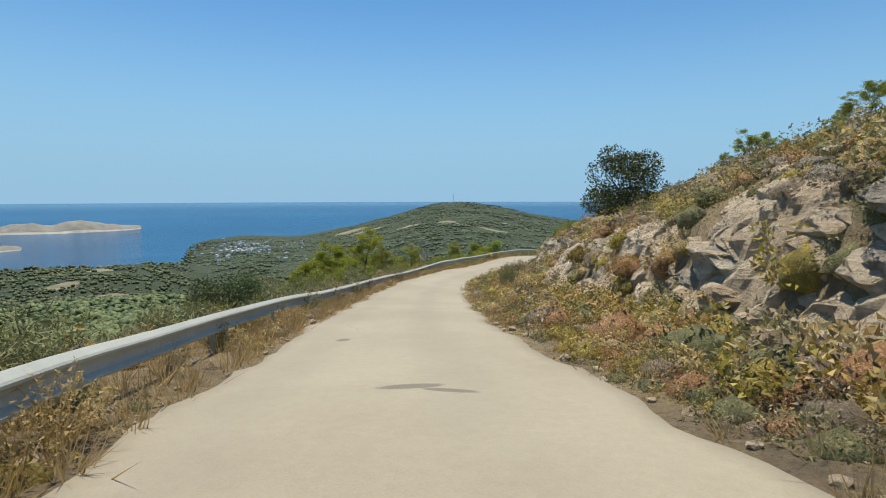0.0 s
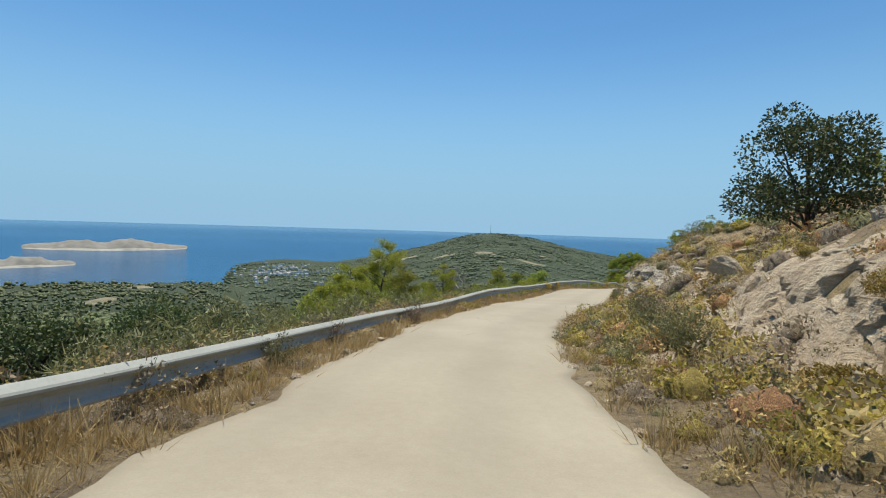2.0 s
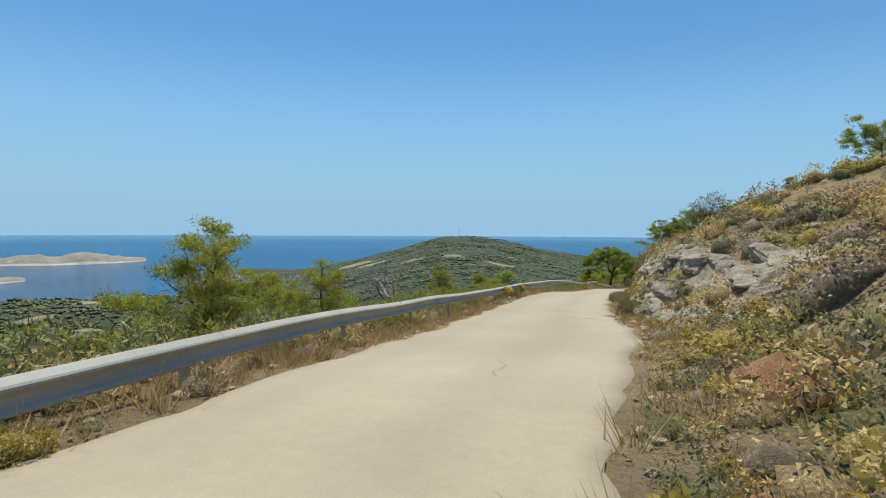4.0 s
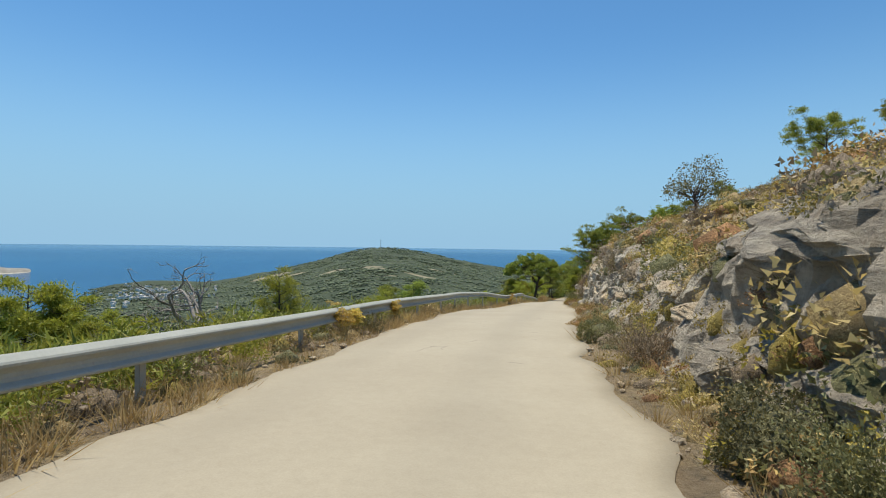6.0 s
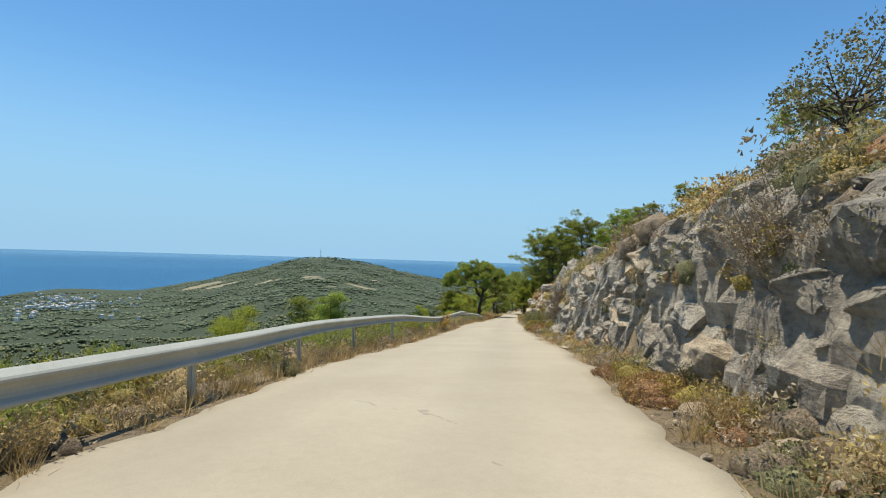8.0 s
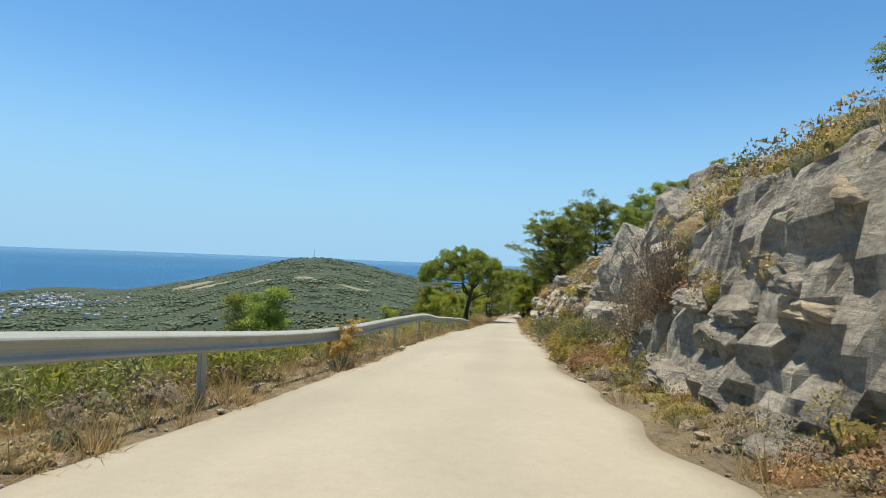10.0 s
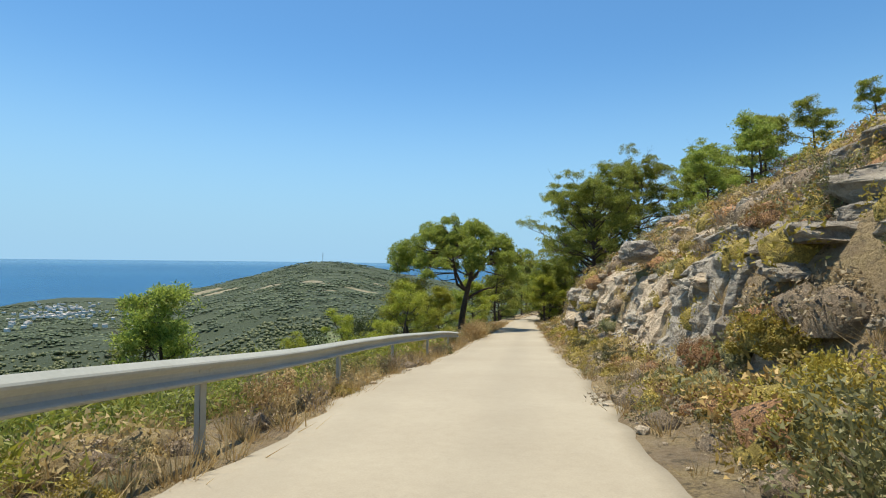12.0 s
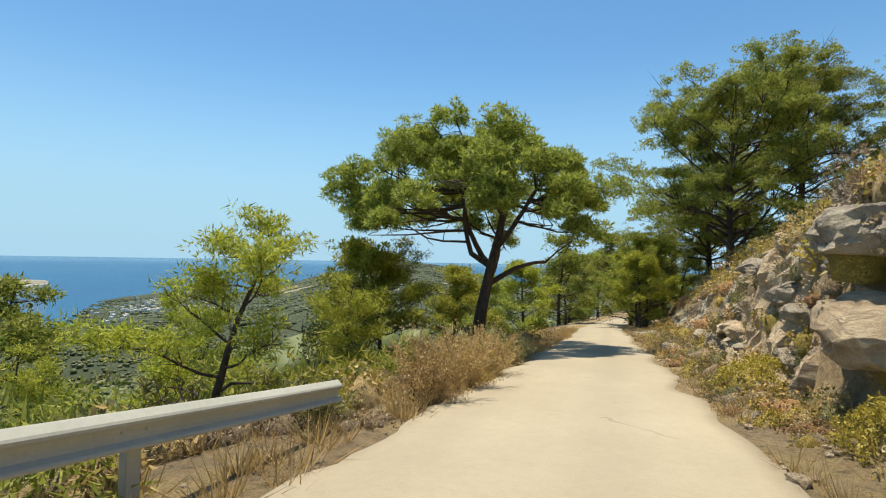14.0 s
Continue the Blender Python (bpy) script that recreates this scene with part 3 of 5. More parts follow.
def beam_mesh(a, b):
    """One W-shaped steel beam from a to b, its corrugations towards the road; origin at a."""
    prof = [(0.0, 0.0), (0.012, 0.002), (0.022, -0.006), (0.072, -0.052), (0.083, -0.072), (0.080, -0.095), (0.030, -0.128), (0.012, -0.155),
            (0.016, -0.190), (0.030, -0.222), (0.075, -0.252), (0.085, -0.268), (0.078, -0.288), (0.030, -0.304), (0.0, -0.312)]
    vs, fs = [], []
    n, m = 6, len(prof)
    for i in range(n + 1):
        y = a + (b - a) * i / n
        p = rail_pts(y)
        t = (rail_pts(y + 0.05) - rail_pts(y - 0.05)).normalized()
        out = Vector((t.y, -t.x, 0)).normalized()
        for side in (0.0, -0.004):
            for u, v in prof:
                q = p + out * (u * float(rail_k(y)) + side) + Vector((0, 0, v * float(rail_k(y))))
                vs.append(q - rail_pts(a))
    w2 = 2 * m
    for i in range(n):
        for s in (0, m):
            for j in range(m - 1):
                f = (i * w2 + s + j, i * w2 + s + j + 1, (i + 1) * w2 + s + j + 1, (i + 1) * w2 + s + j)
                fs.append(f if s else f[::-1])
        for j in (0, m - 1):
            fs.append((i * w2 + j, i * w2 + m + j, (i + 1) * w2 + m + j, (i + 1) * w2 + j))
    return mesh_of("beam", vs, fs, M_STEEL)


def box_bm(bm, lo, hi):
    c = [(a + b) / 2 for a, b in zip(lo, hi)]
    bmesh.ops.create_cube(bm, size=1, matrix=Matrix.LocRotScale(c, None, [b - a for a, b in zip(lo, hi)]))


def from_bm(name, bm, material, bevel=0.0):
    if bevel:
        bmesh.ops.bevel(bm, geom=bm.edges[:], offset=bevel, segments=1, affect="EDGES")
    me = bpy.data.meshes.new(name)
    bm.to_mesh(me)
    bm.free()
    me.materials.append(material)
    return me


rail = new("guard_rail")
tagged(rail, "weathered galvanized steel crash barrier on low posts along the drop", "guard rail")
rail.location = rail_pts(-50) - Vector((0, 0, 0.7))
rail_inv = rail.location.copy()
bm = bmesh.new()
for lo, hi in (((-0.006, -0.05, -1.1), (0.0, 0.05, 0.0)), ((-0.055, -0.05, -1.1), (0.0, -0.044, 0.0)), ((-0.055, 0.044, -1.1), (0.0, 0.05, 0.0))):
    box_bm(bm, lo, hi)
post_me = from_bm("post", bm, M_STEEL)
bm = bmesh.new()
bmesh.ops.create_cone(bm, segments=8, radius1=0.02, radius2=0.013, depth=0.014, cap_ends=True, matrix=Matrix.Rotation(radians(90), 4, "Y"))
bolt_me = from_bm("bolt", bm, M_STEEL)
station = -50.0
while station < 77.0:
    nxt = min(station + 3.8, 77.9)
    b_ob = part_of("beam", beam_mesh(station, nxt), rail)
    b_ob.location = rail_pts(station) - rail_inv
    t = (rail_pts(station + 0.1) - rail_pts(station - 0.1)).normalized()
    yaw = math.atan2(-t.x, t.y)
    p_ob = part_of("post", post_me, rail)
    p_ob.matrix_local = Matrix.Translation(rail_pts(station + 0.2) - rail_inv + Vector((0, 0, -0.06))) @ Matrix.Rotation(yaw, 4, "Z")
    for dy in (0.12, 0.28):
        bo = part_of("bolt", bolt_me, b_ob)
        o = Vector((t.y, -t.x, 0)).normalized()
        bo.matrix_local = Matrix.Translation(rail_pts(station + dy) - rail_pts(station) + o * 0.014 + Vector((0, 0, -0.155 * float(rail_k(station))))) @ Matrix.Rotation(yaw, 4, "Z")
    station = nxt


# ---- plants: numpy builders ----
def blades(points, normals, length, width, r, droop=0.5):
    """One thin leaf at each point, leaning about its normal. Three corners each."""
    n = len(points)
    d = normals + r.normal(0, droop, (n, 3))
    d /= np.linalg.norm(d, axis=1)[:, None] + 1e-9
    s = np.cross(d, r.normal(0, 1, (n, 3)))
    s /= np.linalg.norm(s, axis=1)[:, None] + 1e-9
    ln = length * r.uniform(0.6, 1.3, (n, 1))
    wd = width * r.uniform(0.7, 1.3, (n, 1))
    return np.stack([points - s * wd, points + s * wd, points + d * ln], 1).reshape(-1, 3)


def leaves(points, normals, length, width, r, droop=0.7):
    """One diamond-shaped leaf at each point. Four corners each."""
    n = len(points)
    d = normals + r.normal(0, droop, (n, 3))
    d /= np.linalg.norm(d, axis=1)[:, None] + 1e-9
    s = np.cross(d, r.normal(0, 1, (n, 3)))
    s /= np.linalg.norm(s, axis=1)[:, None] + 1e-9
    ln = length * r.uniform(0.6, 1.3, (n, 1))
    wd = width * r.uniform(0.7, 1.3, (n, 1))
    return np.stack([points, points + d * ln * 0.5 - s * wd, points + d * ln, points + d * ln * 0.5 + s * wd], 1).reshape(-1, 3)


def soup(name, verts, corners, material, slots=None):
    me = mesh_of(name, verts, np.arange(len(verts)).reshape(-1, corners), material)
    if slots is not None:
        me.polygons.foreach_set("material_index", np.asarray(slots, int))
    return me


def unit_dirs(n, r, low=-0.15):
    v = r.normal(0, 1, (n * 3, 3))
    v /= np.linalg.norm(v, axis=1)[:, None]
    return v[v[:, 2] > low][:n]


def tube(path, radii, sides=6):
    """Verts and faces of a tapered tube along the points."""
    vs, fs = [], []
    for i, p in enumerate(path):
        t = (path[min(i + 1, len(path) - 1)] - path[max(i - 1, 0)])
        t = t / (np.linalg.norm(t) + 1e-9)
        a = np.cross(t, (0.31, 0.87, 0.38))
        a /= np.linalg.norm(a) + 1e-9
        b = np.cross(t, a)
        for k_ in range(sides):
            g = 2 * math.pi * k_ / sides
            vs.append(p + radii[i] * (math.cos(g) * a + math.sin(g) * b))
    for i in range(len(path) - 1):
        for k_ in range(sides):
            n_ = (k_ + 1) % sides
            fs.append((i * sides + k_, i * sides + n_, (i + 1) * sides + n_, (i + 1) * sides + k_))
    return vs, fs


class Wood:
    """Collects tubes into one mesh."""
    def __init__(self):
        self.v, self.f = [], []

    def add(self, path, radii, sides=6):
        v, f = tube(path, radii, sides)
        o = len(self.v)
        self.v += v
        self.f += [tuple(i + o for i in q) for q in f]

    def mesh(self, name, material):
        return mesh_of(name, np.array(self.v), self.f, material, True)


def bend(start, direction, length, r, wander=0.25, lift=0.0, n=6):
    """A wandering path."""
    d = np.array(direction, float)
    d /= np.linalg.norm(d)
    p, out = np.array(start, float), [np.array(start, float)]
    for _ in range(n):
        d = d + r.normal(0, wander, 3) * 0.5 + np.array((0, 0, lift))
        d /= np.linalg.norm(d)
        p = p + d * length / n
        out.append(p)
    return out


# ---- cushion shrubs ----
def dome_dirs(level):
    bm = bmesh.new()
    bmesh.ops.create_icosphere(bm, subdivisions=level, radius=1.0)
    fs = [f for f in bm.faces if f.calc_center_median().z > -0.25]
    used = sorted({v.index for f in fs for v in f.verts})
    at = {q: i for i, q in enumerate(used)}
    dirs = np.array([bm.verts[q].co[:] for q in used]) if not bm.verts.ensure_lookup_table() else None
    faces = [[at[v.index] for v in f.verts] for f in fs]
    bm.free()
    return dirs, np.array(faces)


DOME = {1: dome_dirs(1), 2: dome_dirs(2)}


def cushion_mesh(name, material, seed, count=1700, blade=0.046, width=0.0115, flat=0.62, fuzz=1.5, fine=3):
    """A spiny cushion: many small leafy tufts crowded over a few uneven lobes, a closed core toned darker so the gaps
    between them look shaded.
    """
    r = np.random.default_rng(seed)
    lobes = unit_dirs(7, r, -0.1)
    reach = r.uniform(0.16, 0.50, len(lobes))
    tufts = unit_dirs({2: 22, 3: 60, 4: 130}[fine], r, -0.2)
    height = r.uniform(0.3, 1.0, len(tufts))
    gap = {2: 0.45, 3: 0.28, 4: 0.20}[fine]
    shape = np.array((0.5 * r.uniform(0.9, 1.25), 0.5 * r.uniform(0.8, 1.1), 0.5 * flat * 1.35))
    base = lambda q: 0.52 + np.max(reach * np.clip(q @ lobes.T, 0, 1) ** 3, axis=1)
    pick = r.integers(len(tufts), size=count)
    d = tufts[pick] + r.normal(0, gap * 0.40, (count, 3))
    d /= np.linalg.norm(d, axis=1)[:, None]
    off = np.sqrt(np.sum((d - tufts[pick]) ** 2, axis=1)) / gap
    far = base(d) + gap * height[pick] * np.clip(0.9 - off**2, -0.3, 1) + r.uniform(-0.07, 0.05, count)
    ok = d[:, 2] > -0.25
    d, far = d[ok], far[ok]
    v = blades(d * far[:, None] * shape, d, blade, width, r, fuzz)
    dirs, faces = DOME[2 if count > 500 else 1]
    core = dirs * (base(dirs) * 0.93 + r.normal(0, 0.04, len(dirs)))[:, None] * shape
    n_ = len(v)
    me = mesh_of(name, np.concatenate([v, core]), np.arange(n_).reshape(-1, 3).tolist() + (faces + n_).tolist(), [material, SKIN[material.name]])
    slots = [0] * (n_ // 3) + [1] * len(faces)
    me.polygons.foreach_set("material_index", slots)
    me.polygons.foreach_set("use_smooth", [q == 1 for q in slots])
    return me


def twig_shrub_mesh(name, material, seed, count=1100, stems=46, leaf=0.06):
    """An open, upright bush of fine twigs with small leaves towards the tips."""
    r = np.random.default_rng(seed)
    pts, nor = [], []
    wood = []
    for _ in range(stems):
        a = r.uniform(0, 6.283)
        lean = r.uniform(0.1, 0.9)
        path = bend((r.normal(0, 0.05), r.normal(0, 0.05), -0.05), (math.cos(a) * lean, math.sin(a) * lean, 1), r.uniform(0.6, 1.0), r, 0.35, 0.0, 5)
        for q in range(5):
            s = np.cross(path[q + 1] - path[q], r.normal(0, 1, 3))
            s = s / (np.linalg.norm(s) + 1e-9) * 0.006
            wood.append(np.array([path[q] - s, path[q] + s, path[q + 1]]))
        for _k in range(count // stems):
            u = r.uniform(0.3, 1.0) * 4.99
            i = int(u)
            pts.append(path[i] + (path[i + 1] - path[i]) * (u - i) + r.normal(0, 0.03, 3))
            nor.append((path[i + 1] - path[i]) + r.normal(0, 0.1, 3))
    nor = np.array(nor)
    nor /= np.linalg.norm(nor, axis=1)[:, None] + 1e-9
    v = blades(np.array(pts), nor, leaf, leaf * 0.26, r, 0.8)
    return soup(name, np.concatenate([np.concatenate(wood), v]), 3, material)


def tuft_mesh(name, seed, count=90):
    r = np.random.default_rng(seed)
    p = np.column_stack([r.normal(0, 0.09, count), r.normal(0, 0.09, count), np.zeros(count) - 0.02])
    nrm = np.column_stack([p[:, 0] * 4, p[:, 1] * 4, np.ones(count)])
    nrm /= np.linalg.norm(nrm, axis=1)[:, None]
    return soup(name, blades(p, nrm, 0.42, 0.007, r, 0.28), 3, M_STRAW)


SHRUBS = {
    "olive": ([cushion_mesh("cushion_shrub", M_OLIVE, s) for s in (11, 12, 13)], "rounded olive-green spiny cushion shrub on the dry bank", "cushion_shrub"),
    "grey": ([cushion_mesh("cushion_shrub", M_GREY, s, 1700, 0.070, 0.007, 0.6) for s in (21, 22)], "grey-brown leafless thorny cushion shrub on the dry bank", "cushion_shrub"),
    "rust": ([cushion_mesh("cushion_shrub", M_RUST, s, 1700, 0.042, 0.011, 0.5) for s in (31, 32)], "rust-brown dried-up cushion shrub on the dry bank", "cushion_shrub"),
    "heath": ([cushion_mesh("heath_shrub", M_HEATH, s, 1500, 0.048, 0.013, 0.75) for s in (41, 42)], "dull green heath shrub on the dry bank", "heath_shrub"),
    "twig": ([twig_shrub_mesh("twiggy_bush", M_HEATH, s) for s in (51, 52)], "open twiggy bush with small grey-green leaves", "twiggy_bush"),
    "twigdry": ([twig_shrub_mesh("twiggy_bush", M_GREY, s, 900) for s in (61,)], "open twiggy dried bush with few leaves", "twiggy_bush"),
    "bigolive": ([cushion_mesh("cushion_shrub", M_OLIVE, s, 7000, 0.026, 0.007, 0.62, 1.5, 4) for s in (81, 82)], "large rounded olive-green spiny cushion shrub beside the road", "cushion_shrub"),
    "bigrust": ([cushion_mesh("cushion_shrub", M_RUST, s, 7000, 0.025, 0.007, 0.5, 1.5, 4) for s in (83,)], "large rust-brown dried-up cushion shrub beside the road", "cushion_shrub"),
    "bigheath": ([cushion_mesh("heath_shrub", M_HEATH, s, 7000, 0.028, 0.008, 0.7, 1.5, 4) for s in (84,)], "large dull green heath shrub beside the road", "heath_shrub"),
    "bigtwig": ([twig_shrub_mesh("twiggy_bush", M_HEATH, s, 5200, 110, 0.038) for s in (85, 86)], "large open twiggy bush with small grey-green leaves", "twiggy_bush"),
    "bigdry": ([twig_shrub_mesh("twiggy_bush", M_GREY, s, 9000, 170, 0.024) for s in (89, 90)], "large grey-brown dried twiggy bush hanging off the rock", "twiggy_bush"),
    "biggold": ([twig_shrub_mesh("dry_bush", M_STRAW, s, 5200, 110, 0.038) for s in (87, 88)], "large pale straw-brown dried bush by the barrier's end", "dry_bush"),
    "gold": ([twig_shrub_mesh("dry_bush", M_STRAW, s, 1000) for s in (71,)], "straw-yellow dried bush beside the road", "dry_bush"),
}


def shrub(kind, x, y, size, r, sink=0.06, z=None, tall=1.0):
    meshes, label, name = SHRUBS[kind]
    ob = new(name, meshes[int(r.integers(len(meshes)))])
    ob.matrix_basis = Matrix.Translation((x, y, (gz(x, y) if z is None else z) - sink * size)) @ Matrix.Rotation(r.uniform(0, 6.28), 4, "Z") @ Matrix.Diagonal((size, size * r.uniform(0.85, 1.15), size * tall * r.uniform(0.85, 1.15), 1))
    return tagged(ob, label, "shrub", "shrubs along the road")


# ---- rocks ----
def block_mesh(name, material, seed, corner=0.30, points=24, rough=0.13):
    """An angular broken block, about two metres each way before scaling: flat split faces, chipped edges, a rough skin."""
    r = np.random.default_rng(seed)
    q = r.uniform(-1, 1, (points, 3))
    ax = r.integers(0, 3, points)
    at = np.arange(points)
    q[at, ax] = np.sign(q[at, ax]) * r.uniform(0.84, 1.0, points)
    q *= (1 - corner * np.clip((np.abs(q).sum(1) - 1.9) / 1.1, 0, 1))[:, None]
    bm = bmesh.new()
    for p in q:
        bm.verts.new(p)
    hull = bmesh.ops.convex_hull(bm, input=bm.verts[:])
    waste = [v for v in {*hull["geom_interior"], *hull["geom_unused"]} if isinstance(v, bmesh.types.BMVert)]
    bmesh.ops.delete(bm, geom=waste, context="VERTS")
    bmesh.ops.dissolve_limit(bm, angle_limit=radians(9), verts=bm.verts[:], edges=bm.edges[:])
    bmesh.ops.bevel(bm, geom=bm.edges[:], offset=0.03, segments=1, affect="EDGES")
    bmesh.ops.triangulate(bm, faces=bm.faces[:])
    for _ in range(3):
        bmesh.ops.subdivide_edges(bm, edges=[e for e in bm.edges if e.calc_length() > 0.42], cuts=1)
        bmesh.ops.triangulate(bm, faces=bm.faces[:])
    bm.normal_update()
    for v in bm.verts:
        n_ = 0.5 - 1.6 * abs(noise.noise(v.co * 1.6 + Vector((seed, 0, 0)))) - 0.9 * abs(noise.noise(v.co * 3.4 + Vector((0, seed, 0)))) + 0.5 * noise.noise(v.co * 7.0 + Vector((0, 0, seed)))
        step = noise.noise(Vector((math.floor(v.co.z * 3.2) * 7.7 + seed, math.floor(v.co.y * 1.4) * 3.1, 0)))
        v.co += v.normal * rough * n_ + Vector((v.normal.x, v.normal.y, 0)) * 0.14 * step
    return from_bm(name, bm, material)


GREY_BLOCKS = [block_mesh("rock_block", M_ROCK, 900 + s) for s in range(8)]
WARM_BLOCKS = [block_mesh("rock_block", M_ROCKW, 920 + s) for s in range(8)]
ROCKS = [m for pair in zip(WARM_BLOCKS, GREY_BLOCKS) for m in pair]


def rock(x, y, z, scale, turn=0, dip=0, strike=0, which=0, label=""):
    ob = new("rock", ROCKS[which % len(ROCKS)])
    sx, sy, sz = scale if isinstance(scale, tuple) else (scale,) * 3
    ob.matrix_basis = Matrix.Translation((x, y, z)) @ Matrix.Rotation(radians(strike), 4, "Z") @ Matrix.Rotation(radians(dip), 4, "Y") @ Matrix.Rotation(radians(turn), 4, "Z") @ Matrix.Diagonal((sx, sy, sz, 1))
    warm = which % 2 == 0
    return tagged(ob, label or ("angular ochre limestone block lying on the dry bank" if warm else "angular grey limestone block lying on the dry bank"), "rock", "rocks of the road cut")


rr = np.random.default_rng(5)


def outcrop(y0, y1, d0, d1, count, size, dip, flat=0.6, proud=0.15):
    for i in range(count):
        y = rr.uniform(y0, y1)
        d = max(float(bank_foot(y)) + rr.uniform(d0, d1), 0.4)
        x = float(right_x(y)) + d / 0.95
        s = size * rr.uniform(0.45, 1.35)
        rock(x, y, gz(x, y) + proud * s * rr.uniform(-0.8, 1.0), (s * rr.uniform(0.7, 1.2), s * rr.uniform(0.8, 1.3), s * flat * rr.uniform(0.6, 1.3)),
             rr.uniform(-25, 25), rr.normal(-8, 8), rr.normal(-15, 14), int(rr.integers(16)))


# faces of bedded rock in the cut: from y0 to y1, between two heights over the road; bed thickness, block length, dip along the road,
# share of grey blocks, how much of the face is bare, whether it towers over the bank
FACES = [(-36.0, -24.0, 0.25, 2.9, 0.14, 0.36, 0.40, 1.10, 17, 0.15, 0.66, False), (-24.0, -7.0, 0.15, 2.3, 0.11, 0.28, 0.30, 0.85, 20, 0.15, 0.52, False),
         (-7.0, 5.0, 0.15, 1.5, 0.12, 0.28, 0.30, 0.70, 14, 0.3, 0.34, False), (5.0, 14.0, 0.10, 2.1, 0.30, 0.70, 0.60, 1.50, 9, 0.85, 0.88, False),
         (14.0, 24.0, 0.10, 2.6, 0.18, 0.50, 0.45, 1.20, 7, 0.75, 0.80, False), (24.0, 33.5, 0.30, 2.4, 0.35, 0.85, 0.70, 1.60, 4, 0.9, 0.97, False),
         (33.5, 46.0, 0.15, 2.7, 0.22, 0.60, 0.45, 1.30, 4, 0.7, 0.72, False), (46.0, 54.6, 0.30, 3.9, 0.50, 1.10, 0.80, 1.70, 3, 1.0, 0.95, True),
         (54.6, 66.0, 0.90, 3.6, 0.20, 0.50, 0.50, 1.40, 4, 0.8, 0.55, False), (66.0, 84.0, 0.15, 3.4, 0.20, 0.50, 0.40, 1.20, 4, 0.5, 0.66, False),
         (84.0, 99.0, 0.10, 1.5, 0.20, 0.45, 0.40, 0.90, 3, 0.6, 0.36, False)]
BARE_ROCK = []


def rocky(y, d):
    """Whether bare rock shows at this place of the bank."""
    for y0, y1, keep in BARE_ROCK:
        if y0 < y < y1:
            v = (d - float(bank_foot(y)) + 0.2) / (float(bank_w(y)) + 0.8)
            return 0 < v < 1 and keep[int((y - y0) / (y1 - y0) * (keep.shape[0] - 1)), int(v * (keep.shape[1] - 1))] > 0.4
    return False


def bedrock(y0, y1, dip, grey, fill, seed, face):
    """The broken sheet of rock behind the blocks of a face."""
    n, m = int((y1 - y0) / 0.11), 34
    S, V = np.meshgrid(np.linspace(y0, y1, n), np.linspace(0, 1, m), indexing="ij")
    D = bank_foot(S) - 0.2 + V * (bank_w(S) + 0.8)
    X = right_x(S) + D / 0.95
    Z = ground_z(X, S)
    dz = (ground_z(X + 0.15, S) - ground_z(X - 0.15, S)) / 0.3
    nl = np.sqrt(1 + dz**2)
    NX, NZ = -dz / nl, 1 / nl
    edge = np.minimum(np.minimum(S - y0, y1 - S) / 0.8, np.minimum(V, 1 - V) * 4) + 0.6 * fbm(S / 1.7 + seed, Z / 1.4, 3)
    keep = smoothstep(0.0, 0.5, edge) * smoothstep(-0.06, 0.06, fbm(S / 1.9 + seed, D / 1.2 + seed * 3.1, 3) + (fill - 0.5) * 0.9)
    BARE_ROCK.append((y0, y1, keep))
    bed = (Z - S * math.tan(radians(dip))) / 0.34 + 0.4 * fbm(S / 2.2 + seed, Z / 2.2, 2)
    row = np.floor(bed)
    ledge = value_noise(row * 7.31 + seed, np.floor(S / 0.7 + row * 3.7) * 5.3)
    disp = 0.14 + 0.30 * ledge + 0.16 * fbm(S / 0.5, Z / 0.4 + seed, 3)
    disp = disp * keep - 0.4 * (1 - keep)
    vs = np.stack([X + NX * disp, S, Z + NZ * disp * 0.5], -1).reshape(-1, 3) - np.array(face.location)
    k_ = np.arange(n * m).reshape(n, m)
    q = np.stack([k_[:-1, :-1], k_[:-1, 1:], k_[1:, 1:], k_[1:, :-1]], -1)
    seen = (keep[:-1, :-1] + keep[1:, 1:] + keep[1:, :-1] + keep[:-1, 1:]) > 0.02
    part_of("bedrock", mesh_of("bedrock", vs, q[seen][:, ::-1], M_ROCK if grey > 0.5 else M_ROCKW), face)


